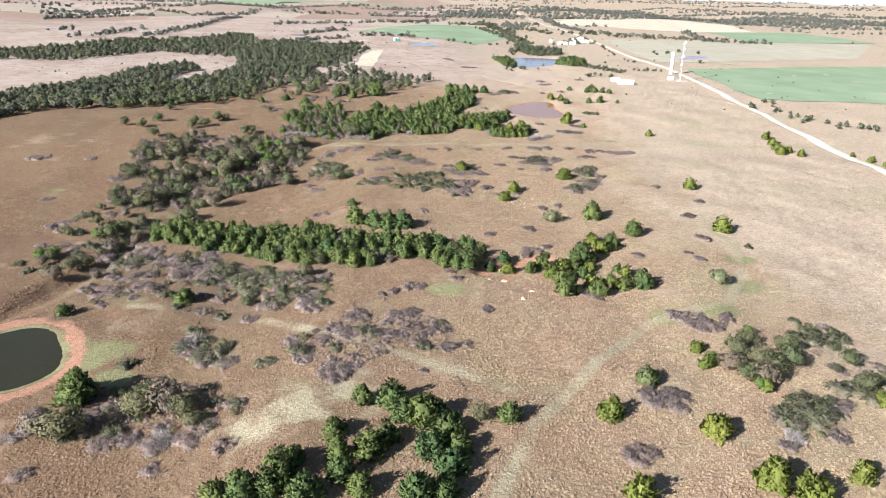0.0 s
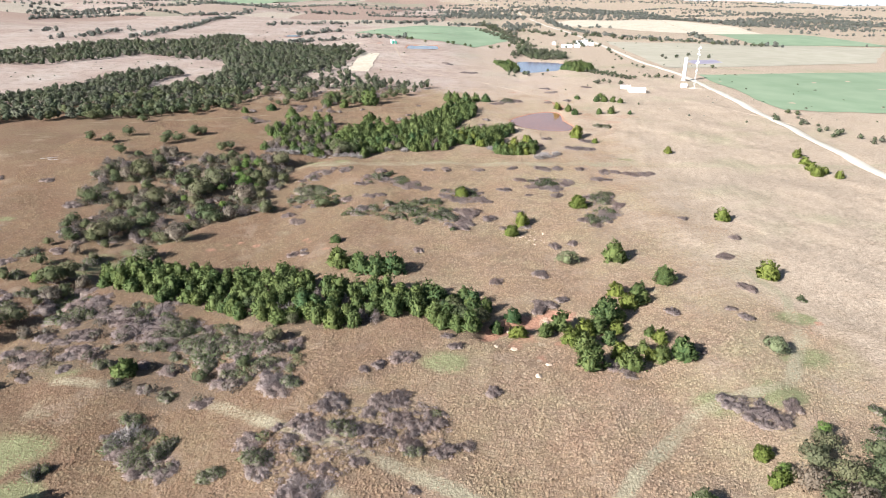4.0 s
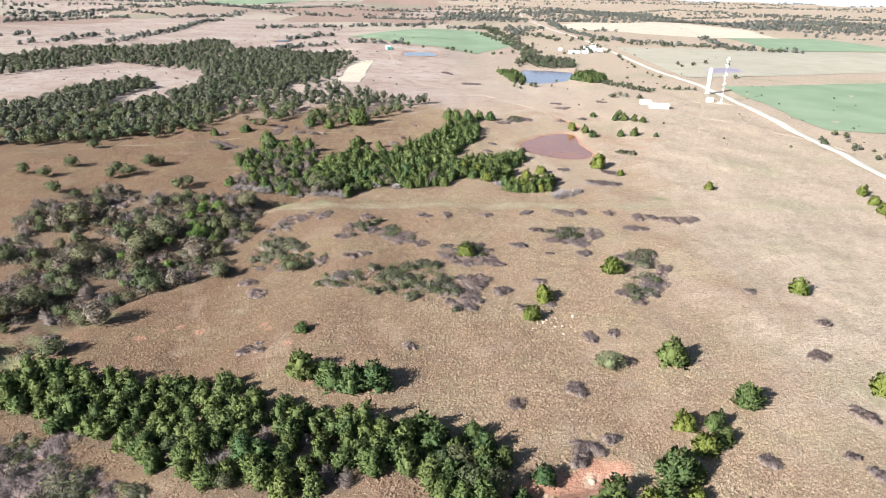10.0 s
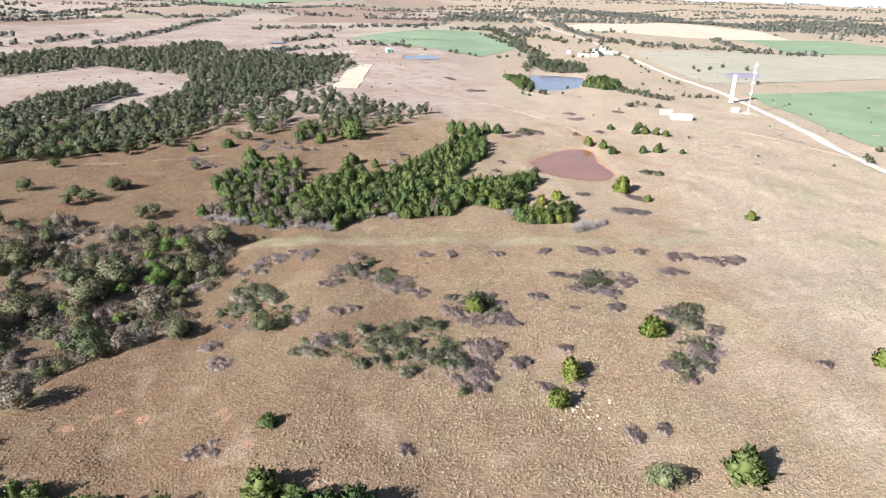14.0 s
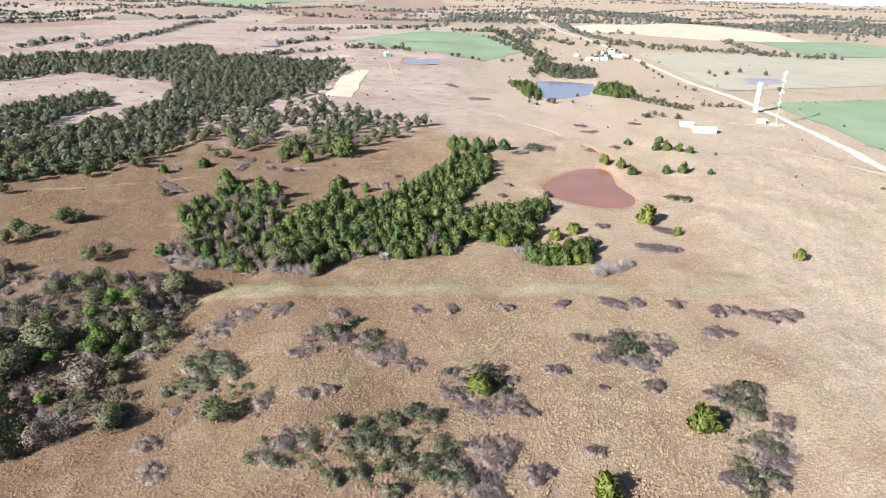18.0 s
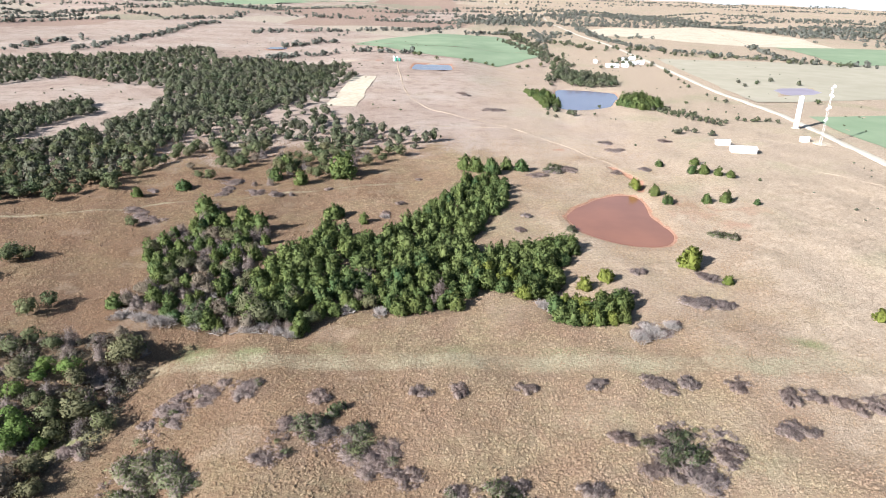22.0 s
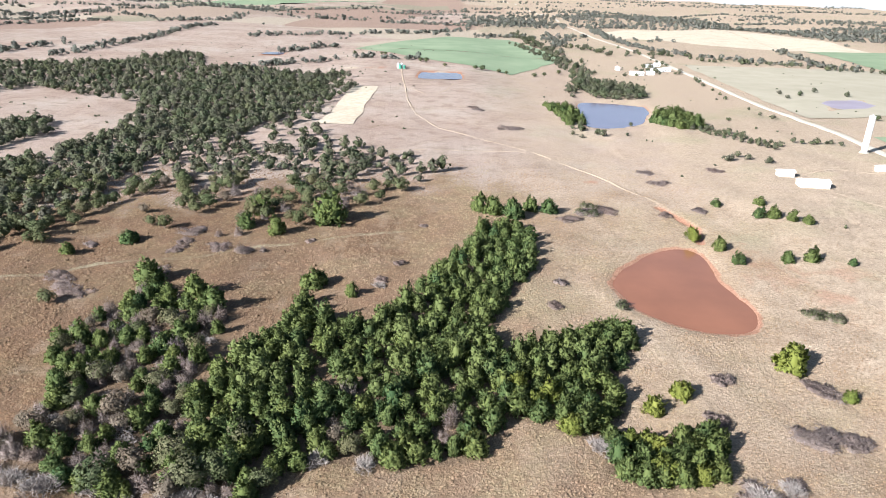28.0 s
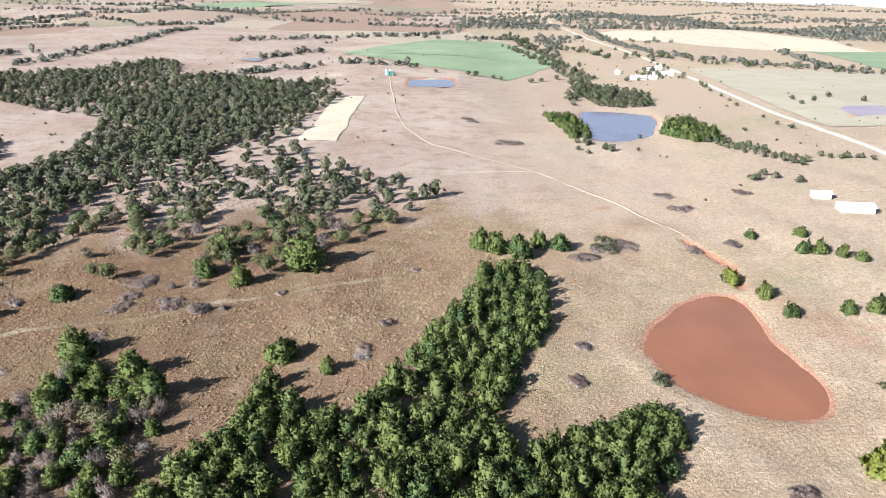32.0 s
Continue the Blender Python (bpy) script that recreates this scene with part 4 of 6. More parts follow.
grey_tree = Kind("bare_tree", "leafless grey tree with a haze of fine twigs", "tree", "bare grey trees", [
    [("trunk", trunk_mesh(1200 + k, 3.4, 4.0, 0.14, 9)), ("twig_haze", twig_coat(1210 + k, mounds(1220 + k, 4.4, 3.8, 6), 1700, GREYTWIG, 0.030, 0.6))] for k in range(4)])
SMALL = [mounds(150 + k, 4.0, 1.0, 7) for k in range(5)]
WIDE = [mounds(170 + k, 7.8, 1.05, 19) for k in range(7)]
thicket = Kind("bare_thicket", "leafless purple-grey thicket low in the grass", "shrub", "grey thickets", [
    [("tangle", clump_base(c, UNDERBRUSH, 0.46, 150 + k)), ("twig_haze", twig_coat(160 + k, c, 1600, MAUVE, 0.036, 0.46))] for k, c in enumerate(SMALL)])
wide_thicket = Kind("bare_thicket", "spreading leafless purple-grey thicket low in the grass", "shrub", "grey thickets", [
    [("tangle", clump_base(c, UNDERBRUSH, 0.46, 170 + k)), ("twig_haze", twig_coat(180 + k, c, 4000, MAUVE, 0.038, 0.46))] for k, c in enumerate(WIDE)])
BUSHES = [mounds(250 + k, 3.4, 1.8, 4) for k in range(5)]
WIDE_BUSHES = [mounds(260 + k, 6.6, 2.0, 11) for k in range(6)]
shrub = Kind("green_shrub", "low green shrub among grey twigs", "shrub", "green shrubs", [
    [("tangle", clump_base(c, UNDERBRUSH, 0.46, 250 + k)), ("foliage", leaf_coat(190 + k, c, 900, SHRUB, 0.15)), ("twig_haze", twig_coat(195 + k, c, 220, GREYTWIG, 0.03, 0.5))] for k, c in enumerate(BUSHES)])
wide_shrub = Kind("green_shrub", "spreading clump of dull green shrubs with grey twigs", "shrub", "green shrubs", [
    [("tangle", clump_base(c, UNDERBRUSH, 0.46, 260 + k)), ("foliage", leaf_coat(270 + k, c, 1700, SHRUB, 0.16)), ("twig_haze", twig_coat(280 + k, c, 1700, GREYTWIG, 0.034, 0.5))] for k, c in enumerate(WIDE_BUSHES)])
sage_bush = Kind("sage_bush", "round sage-green bush in open grass", "shrub", "sage bushes", [
    [("stem", stems_mesh(265 + k, 3.0, 2.0, 6, BARK)), ("foliage", leafy_crown("foliage", 275 + k, 4.8, 3.2, 0.0, 30, 36, 0.15, SAGE))] for k in range(2)])
green_tree = Kind("broadleaf_tree", "fresh green leafy tree beside the creek", "tree", "green trees of the creek", forms_of(4, lambda k: [
    ("trunk", trunk_mesh(140 + k, 3.6, 4.2, 0.16, 8)), ("crown", leafy_crown("crown", 145 + k, 5.0, 4.4, 0.4, 30, 32, 0.17, LEAFGREEN))]))
dead_tree = Kind("dead_tree", "bleached leafless dead tree at the grove edge", "tree", "dead trees", forms_of(4, lambda k: [
    ("stem", stems_mesh(210 + k, 3.4, 2.2, 16, DEADWOOD, 0.05)), ("twig_haze", twig_mesh("twig_haze", 220 + k, 3.4, 2.0, 0, 520, DEADWOOD, 0.032))]))


def scatter(rng, poly, gap, tries=6000, most=9999):
    """Seeded places inside an outline, at least a gap apart."""
    xs, ys = [p[0] for p in poly], [p[1] for p in poly]
    px, py = rng.uniform(min(xs), max(xs), tries), rng.uniform(min(ys), max(ys), tries)
    ok = inside(px, py, poly)
    got = []
    cells = {}
    for x, y in zip(px[ok], py[ok]):
        g = gap * (0.75 + 0.5 * rng.random_sample())
        i, j = int(x // gap), int(y // gap)
        if all((x - a) ** 2 + (y - b) ** 2 > g * g for u in (-1, 0, 1) for v in (-1, 0, 1) for a, b in cells.get((i + u, j + v), ())):
            cells.setdefault((i, j), []).append((x, y))
            got.append((x, y))
            if len(got) >= most:
                break
    return got


def glade(x, y):
    """Open grass between the clumps of the creek brush, wider to the west."""
    return float(waves(np.array(x), np.array(y), 30, 61)) < -0.62 + 0.35 * min(1.0, max(0.0, (-x - 95) / 45))


def fill(poly, gap, kinds, weights, lo, hi, seed, near=None, gaps=False):
    """Plants an outline; beyond the near edge the trees are left for a joined wood."""
    rng = np.random.RandomState(seed)
    rest = []
    for x, y in scatter(rng, poly, gap):
        k, s = rng.choice(len(kinds), p=weights), rng.uniform(lo, hi)
        if gaps == "wood" and float(waves(np.array(x), np.array(y), 26, 63)) < (-0.3 if x < -60 else -0.6):
            continue
        if gaps is True and glade(x, y):
            continue
        if near is None or y < near:
            kinds[k].plant(rng, x, y, s)
        else:
            rest.append((x, y, s))
    return rest


def wood(name, spots, forms, mat, label, seed, low=1.0):
    """Many trees too far or too many to tell apart, joined into one mesh."""
    rng = np.random.RandomState(seed)
    spots = np.array(spots)
    z = height(spots[:, 0], spots[:, 1])
    vs, qs, ns, tones, n = [], [], [], [], 0
    for (x, y, s), g in zip(spots, z):
        v, q, nn = forms[rng.randint(len(forms))]
        a = rng.uniform(0, 6.28)
        ca, sa = math.cos(a) * s, math.sin(a) * s
        vs.append(np.stack([v[:, 0] * ca - v[:, 1] * sa + x, v[:, 0] * sa + v[:, 1] * ca + y, v[:, 2] * s * low * rng.uniform(0.8, 1.15) + g - 0.1], -1))
        qs.append(q + n)
        ns.append(np.stack([nn[:, 0] * math.cos(a) - nn[:, 1] * math.sin(a), nn[:, 0] * math.sin(a) + nn[:, 1] * math.cos(a), nn[:, 2]], -1))
        tones.append(np.full(len(v), rng.uniform(0, 1)))
        n += len(v)
    me = mesh_object(name, np.concatenate(vs), np.concatenate(qs), mat, False, np.concatenate(ns))
    me.attributes.new("tone", "FLOAT", "POINT").data.foreach_set("value", np.concatenate(tones).astype(np.float32))
    return tagged(new(name, me), label, "trees", kind="stuff")


near_forms = [cedar_crown("", 300 + k, 4.5 + 0.35 * (k % 3), 4.0 + 0.45 * (k % 4), 95, 11, None, 0.1 + 0.32 * (k % 3)) for k in range(9)]
brush_forms = [leafy_crown("", 360 + k, 4.0, 1.9 + 0.4 * (k % 3), 0.0, 16, 14, 0.17, None, False) for k in range(6)]
mid_forms = [leafy_crown("", 320 + k, 5.0, 4.4, 0.2, 15, 11, 0.38, None) for k in range(7)]
far_forms = [leafy_crown("", 340 + k, 6.0, 4.6, 0.0, 8, 5, 0.9, None) for k in range(5)]

rest = fill(GROVE_SOUTH, 3.5, (cedar, olive_tree, oak, grey_tree), (0.84, 0.06, 0.04, 0.06), 0.72, 1.2, 1, 204)
rest += fill(GROVE_WEST, 3.5, (cedar, olive_tree, grey_tree, dead_tree), (0.44, 0.20, 0.31, 0.05), 0.7, 1.15, 3)
rest += fill(GROVE_MID, 3.4, (cedar, olive_tree, grey_tree), (0.86, 0.07, 0.07), 0.75, 1.25, 4, 384)
rest += fill(GROVE_ARM, 3.6, (cedar, bright_cedar), (0.85, 0.15), 0.85, 1.2, 5, 395)
fill(GROVE_TIP, 3.2, (cedar, bright_cedar), (0.85, 0.15), 0.85, 1.1, 6)
wood("cedar_grove", rest, near_forms, CEDAR_MASS, "dense dark green cedar grove running up the draw", 11)
rest = fill(FOREST, 5.2, (oak, olive_tree, grey_tree), (0.76, 0.16, 0.08), 0.85, 1.45, 7, 530, "wood")
rest += fill(WEST_BELT, 4.4, (oak,), (1.0,), 0.9, 1.4, 9, 0)
rest += fill(FOREST_DENSE, 4.6, (oak,), (1.0,), 0.85, 1.4, 13, 0)
wood("oak_woodland", rest, mid_forms, FARWOOD, "open woodland of dull green oaks and cedars", 12)
fill(CREEK_WOOD, 4.9, (olive_tree, oak, wide_shrub, wide_thicket, grey_tree), (0.26, 0.14, 0.20, 0.18, 0.22), 0.75, 1.2, 8, None, True)
fill(CREEK_SOUTH, 9.0, (wide_shrub, wide_thicket, olive_tree, oak), (0.3, 0.3, 0.22, 0.18), 0.65, 1.1, 18)
fill(BRUSH_SW, 8.5, (wide_thicket, wide_shrub, olive_tree), (0.55, 0.33, 0.12), 0.6, 1.0, 10)
for k, (poly, green) in enumerate(THICKETS):
    fill(poly, 7.0, (wide_thicket, thicket, wide_shrub, shrub), (0.5 * (1 - green), 0.5 * (1 - green), 0.55 * green, 0.45 * green), 0.55, 0.95, 820 + k)
low_brush = {True: [], False: []}
rng = np.random.RandomState(850)
for poly, green in THICKETS:
    for x, y in scatter(rng, poly, 1.9):
        is_green = float(waves(np.array(x), np.array(y), 15, 62)) * 0.5 + 0.5 + rng.normal(0, 0.12) < green
        if not is_green or rng.uniform() < 0.5:
            low_brush[is_green].append((x, y, rng.uniform(0.35, 0.85) if is_green else rng.uniform(0.3, 0.6)))
wood("green_brush", low_brush[True], brush_forms, SHRUB, "low dull green brush of the pasture thickets", 851)
wood("grey_brush", low_brush[False], brush_forms, MAUVE, "low leafless mauve-grey brush of the pasture thickets", 852, 0.65)
rng = np.random.RandomState(14)
brush = [(x, y, rng.uniform(0.6, 1.25)) for poly, gap in ((CREEK_WOOD, 2.9), (BRUSH_SW, 8.0)) for x, y in scatter(rng, poly, gap) if not glade(x, y) or poly is BRUSH_SW]
wood("creek_brush", brush, brush_forms, BRUSH, "tangled grey-green brush along the creek", 15)

# ---- lone trees and shrubs ----
def row(kind, spots, seed, label=""):
    """Plants a list of (x, y, size); broad clumps take the spreading forms."""
    rng = np.random.RandomState(seed)
    for x, y, s in spots:
        s = s * rng.uniform(0.95, 1.05)
        if kind in (thicket, shrub) and s > 1.35:
            (wide_thicket if kind is thicket else wide_shrub).plant(rng, x, y, s * 0.60, label, 1.0 / max(0.8, s * 0.60))
        else:
            kind.plant(rng, x, y, s, label, min(1.0, 1.15 / max(s, 0.5)) if kind in (thicket, shrub) else 0.92)


row(green_tree, [(-83, 327, 1.0), (-75, 334, 1.1), (-76, 316, 1.3), (-80, 331, 0.8), (-79, 319, 1.1), (-72, 315, 0.9), (-77, 313, 1.1), (-81, 298, 0.8), (-97, 302, 0.8), (-90, 285, 0.6),
                 (-63, 291, 0.9), (-80, 334, 1.0), (-79, 287, 0.7), (-84, 309, 0.9), (-88, 318, 1.0)], 290)
row(olive_tree, [(-121, 206, 1.02), (-112, 200, 1.17), (-109, 204, 1.08), (-107, 217, 1.2), (-114, 193, 1.21), (-102, 194, 0.93), (-122, 202, 0.91), (-114, 260, 1.32), (-107, 284, 1.03), (-124, 319, 1.02), (-112, 302, 1.4), (-94, 264, 1.14)], 291, "dull olive tree in the brush of the west draw")
row(green_tree, [(-122, 210, 1.05), (-116, 227, 0.94), (-125, 207, 0.99)], 292)
row(thicket, [(-133, 235, 1.55), (-118, 218, 2.03), (-108, 212, 2.27), (-119, 260, 1.92), (-131, 307, 2.14), (-138, 240, 2.07), (-107, 221, 1.46), (-92, 209, 2.16), (-160, 321, 1.99), (-156, 270, 1.7), (-180, 321, 1.43), (-186, 320, 2.27), (-80, 200, 1.87), (-74, 198, 2.12), (-139, 298, 2.28), (-96, 211, 2.11), (-89, 246, 2.32)], 293)
row(shrub, [(-125, 232, 1.78), (-131, 249, 2.06), (-115, 210, 1.81), (-108, 244, 2.15), (-115, 235, 2.12), (-118, 199, 1.57), (-114, 219, 1.6)], 294)
row(sage_bush, [(45, 125, 1.1)], 295)
row(thicket, [(47, 119, 2.4), (-40, 120, 1.33), (-45, 115, 1.78), (-67, 124, 1.46), (-53, 115, 1.58), (-47, 138, 1.38)], 296)
row(green_tree, [(62, 133, 0.75), (74, 144, 0.7), (68, 123, 0.6)], 297, "small fresh green tree among grey-olive ones")
row(shrub, [(-56, 150, 2.2), (-52, 142, 2), (-50, 144, 1.8), (-29, 138, 1.9), (-70, 140, 1.4)], 298)
row(olive_tree, [(-76, 129, 0.9), (-62, 123, 0.85), (-58, 124, 0.84), (-53, 120, 0.93), (-47, 115, 0.93), (-61, 128, 1.06)], 299)
row(thicket, [(-0.8, 329.8, 1.42), (6.8, 330.8, 1.61), (20.6, 332.7, 1.46), (36.2, 334.2, 1.49), (49.4, 335.2, 2.29), (56.4, 336.5, 1.56), (66.8, 336.7, 1.98),
    (76.4, 332, 1.99), (81, 333.5, 1.62), (89.2, 330.4, 2.45), (94.5, 330.6, 2.48), (72.1, 320.3, 2.61), (-21.2, 326.6, 1.41), (-36, 328.7, 2.19),
    (-44, 327.9, 2.21), (-48.8, 323.3, 2.92), (-28.2, 307.9, 1.29), (-1.6, 304.4, 1.7), (-25.3, 315.6, 2.01), (-19.6, 316.4, 2.34), (-12.2, 312.6, 2.94),
    (-6.4, 310.9, 2.57), (-9.5, 307.8, 2.22), (43.6, 308.3, 2.63), (49.9, 306.8, 2.98), (56.4, 313.3, 2.08)], 300)
row(thicket, [(44.9, 317.2, 2.42), (37.5, 316.2, 1.7), (29.6, 301.7, 1.54), (-23.5, 291.4, 1.45), (-19.9, 293.2, 1.46), (-30.9, 289.5, 1.76), (7.8, 292.9, 1.73),
    (11.5, 287.3, 2.23), (18.4, 290.1, 2), (17.1, 303.2, 1.23), (7, 301.6, 1.21), (20.7, 285.7, 1.39), (49.6, 296.4, 1.56), (62.9, 292.2, 2.53),
    (66.3, 289.2, 2.52), (60.5, 293.2, 1.26), (38, 294.8, 0.9), (55.9, 359.8, 3.03), (61.2, 362.8, 1.33), (71.9, 377.3, 2.87), (78, 376.2, 2.4),
    (29.7, 372.9, 0.89), (-22.7, 277.5, 2.26), (-26.2, 272.7, 1.9), (13.9, 274.1, 2.82), (10.2, 264.9, 2.67)], 301)
row(thicket, [(12.4, 268.3, 2.12), (21.6, 269.5, 1.54), (11.8, 258.2, 1.43), (8.8, 257.2, 1.13), (64.9, 272.2, 2.72), (64.2, 275.9, 2.07), (55.3, 267, 1.94),
    (70.7, 283.1, 1.82), (56.6, 262.4, 1.58), (-50.6, 279.6, 1.74), (-46.6, 271.5, 1.99), (-52.2, 280.9, 1.41), (25.2, 259.5, 1.17), (33, 261.1, 1.49),
    (32.7, 274.5, 1.28), (-38.7, 238.2, 0.92), (-39.1, 242.2, 0.75), (-3, 236.8, 1.05), (32.1, 219.5, 1.63), (40.2, 243.1, 1.49), (46.1, 243.4, 1.13),
    (20.5, 268.4, 1.25), (19.2, 214.2, 1.55), (30.1, 199.9, 1.74), (90.6, 232.6, 1.59), (88.5, 266.8, 1.13)], 302)
row(thicket, [(13.8, 159.7, 1.3), (-5.2, 172.4, 1.86), (-10.3, 169.1, 1.22), (-13.2, 167.1, 0.91), (32.7, 218.2, 1.22), (28.7, 197.3, 1.45), (35.4, 202.3, 1.13),
    (4.8, 182.1, 0.99), (6.9, 177.4, 1.12), (42.6, 168, 2.22), (62.5, 196.5, 1.34), (62.5, 175.1, 0.86), (80.6, 191.7, 1.36), (87.2, 209.7, 1.71),
    (100.7, 249, 1.28), (91.3, 233.1, 1.42), (-41.9, 239.5, 1.37), (-18.9, 154.7, 1.97), (-9.1, 154.9, 1.68), (-5.4, 156.6, 1.7), (61.9, 154.9, 1.86),
    (65.8, 153.3, 2.18), (72.8, 152.3, 1.59), (77.9, 196.8, 0.99), (-84.3, 205.1, 2.56), (-77.3, 204.5, 3.34)], 303)
row(thicket, [(-68.7, 199.6, 3.21), (-74.3, 192.3, 2.76), (-43.2, 172.6, 1.98), (-33.8, 170.1, 1.9), (-34.5, 177.4, 2.32), (-49.7, 185.5, 2.15),
    (-30.3, 178.9, 1.66), (-83.3, 183.9, 2.33), (-39.9, 184.7, 2.09), (-55.5, 191.4, 2.25), (-78.5, 181.5, 1.9), (-90.9, 213, 2.68),
    (-70.9, 208.2, 2.51), (-61.3, 196.9, 2.34), (-40.8, 175.7, 2), (-33.7, 183.5, 1.71), (-41.2, 181.1, 2.06), (-89.7, 191, 2.04), (-85.7, 192.8, 2.03),
    (-56.2, 147, 2.42), (-50.2, 140.5, 2.32), (-28.6, 137.2, 2.18), (-32.3, 143.3, 1.89), (-18.9, 130.6, 2.43), (-20.8, 127.1, 2.05),
    (-20.6, 145.3, 1.88)], 304)
row(thicket, [(-11.3, 145.7, 1.88), (-4.7, 149.2, 2.29), (0.7, 149.6, 1.91), (-3.2, 142.7, 1.48), (-42.9, 167.2, 2.16), (-32, 166, 2.53), (-29.7, 160.3, 2.05),
    (-66.8, 191.1, 2.97), (-75, 195.6, 3.06), (-92.5, 180.4, 3.48), (7.3, 142.1, 1.11), (-45.3, 109.6, 1.96), (-46, 115.1, 1.68), (-58.3, 112.1, 1.72),
    (-51.8, 109.3, 1.99), (-37.9, 106.1, 1.57), (-50.2, 102.5, 1.28), (46.2, 118.1, 2.7), (44.4, 120, 1.7), (50.3, 120.2, 1.72), (37.3, 102.2, 2.14),
    (65.1, 148.7, 2.04), (69, 148.2, 1.64), (65.7, 103.9, 1.32), (-38.1, 119.5, 1.01), (-1.8, 130.3, 0.69)], 305)
row(thicket, [(73, 114.4, 2.13), (68.2, 112.6, 2.09), (80.4, 115.8, 1.83), (-63, 110.4, 1.72), (-81.2, 120.2, 2.28), (-69.8, 120.3, 1.84), (-81.5, 114.6, 1.86),
    (-73.7, 102.5, 1.37), (-82.1, 474.8, 3), (-68.9, 463.1, 2.33), (-60.5, 459, 1.81), (-80.4, 458.3, 1.87), (-42.6, 469.8, 1.16), (-13.6, 453.4, 1.26),
    (-17.6, 441.3, 1.19), (-7.4, 487.9, 0.98), (51.1, 506.4, 3.26), (57.7, 510.1, 2.77), (42.1, 497.8, 2.61), (32, 444.7, 1.23), (29, 430, 1.52),
    (60.5, 396.1, 1.52), (54.1, 381.4, 1.54), (81.2, 393.2, 2.13), (79.3, 395.6, 1.42), (92.5, 510.2, 2.02)], 306)
row(thicket, [(78.5, 505.2, 1.67), (87.6, 546.4, 3.23), (85, 561.5, 2.37), (30.9, 649.4, 4.22), (12.7, 703.7, 2.4), (15.8, 696.4, 2.36), (115.7, 563.4, 2.11)], 307)
row(shrub, [(48.3, 312.6, 2.86), (48.6, 317.9, 2.1), (-50.7, 308.2, 2.87), (-46.6, 309.3, 2.44), (-40.3, 303.6, 2.73), (-50.2, 301, 2.38), (-46.1, 301.6, 2.36),
    (-43.1, 305.8, 2.38), (-12.8, 317.5, 2.01), (-22.2, 317.7, 2.02), (16.1, 297.8, 1.43), (14.3, 301.1, 1.82), (17.2, 293.2, 1.05), (68.2, 293.1, 1.93),
    (63.9, 288, 2.24), (-17, 322.9, 1.24), (-11.5, 277.2, 2.69), (-15.4, 281.8, 1.58), (-7, 275.3, 2.27), (-0.2, 270.4, 2.2), (8.2, 268, 2.54),
    (5.1, 273.1, 1.49), (-0.6, 284.5, 1.99), (66.4, 287.2, 2.2), (59.7, 267.3, 2.36), (-62.3, 291.5, 2.74)], 340)
row(shrub, [(-9.6, 268.3, 1.45), (-5.1, 282.1, 1.77), (2.9, 284.2, 1.59), (-62.3, 194.7, 2.32), (-49, 183.3, 2.55), (-43.8, 181.8, 2.5), (-63.4, 192.5, 1.84),
    (-36.9, 178.1, 2), (-52.2, 182.2, 2.13), (-91.7, 205.2, 2.61), (-96.5, 203.1, 2.62), (100, 203.7, 0.93), (-37.2, 135.4, 1.76), (-55.2, 185.6, 2.86),
    (-50.6, 180.3, 3.33), (-64.7, 195.8, 3.02), (-59.5, 148.6, 1.96), (-54, 144.1, 1.9), (90.4, 144.1, 3.05), (94.4, 144, 2.06), (73.9, 116.3, 3.02),
    (75.3, 112.4, 2.55), (67.7, 112.7, 2.5), (85.8, 121.5, 2.28), (88.1, 119.4, 2.73), (-15.3, 145.5, 1.8)], 341)
row(shrub, [(-71.4, 114.3, 1.73), (-62.5, 114.1, 1.68), (50.2, 506.5, 2.61), (52.3, 512.3, 2), (46.5, 430.5, 1.4), (94, 428, 1.53), (97.3, 426.9, 1.79),
    (100.5, 425.5, 1.54), (81, 482.4, 1.54)], 342)
row(olive_tree, [(-72.1, 113.4, 1.86), (-77.1, 114.5, 1.48), (-55.5, 122.4, 1.86), (-59.6, 120.9, 1.66), (-49.6, 118.9, 1.4), (64.6, 130, 1.29), (66.7, 126.2, 1.27),
    (69.5, 124.4, 1.27), (67.7, 134.8, 1.33), (71.2, 131.2, 1.32), (73.5, 128, 1.3), (77.9, 130.9, 1.34), (71.9, 139, 1.14), (80.2, 137.2, 1.15),
    (9.3, 111.2, 0.98), (91.3, 131.4, 1.04), (89.2, 121.4, 1.1), (-66, 341.4, 1.74), (-55.9, 358.1, 1.42), (-40.6, 357.9, 1.57), (-36.7, 360.3, 1.58),
    (-44.8, 363.5, 1.42), (-51.4, 361.6, 1.22), (-35.3, 368.8, 1.23), (-60.9, 376.8, 1.34), (-69.3, 387.6, 1.2)], 360)
row(olive_tree, [(-18.2, 370.8, 1.02), (-110.1, 291, 1.75), (-107.4, 299, 1.79), (-111.9, 262, 1.93), (-108.2, 269.2, 1.63), (-85.2, 256.7, 1.8),
    (-81.9, 282.7, 1.97), (-73.9, 302.7, 2.09), (-87, 313, 2.18), (-91, 305, 2.14), (-100.7, 315.1, 1.86), (-121.3, 324.2, 1.96), (-126.8, 321.4, 1.57),
    (-132.1, 300.1, 1.5), (-61.6, 286.7, 1.3), (-39.9, 285.8, 1.58), (-68.3, 323.5, 1.85), (-108, 230.3, 1.71), (-111.2, 226.6, 1.7), (-89.3, 242, 1.43),
    (-89.4, 258.5, 1.22)], 361)
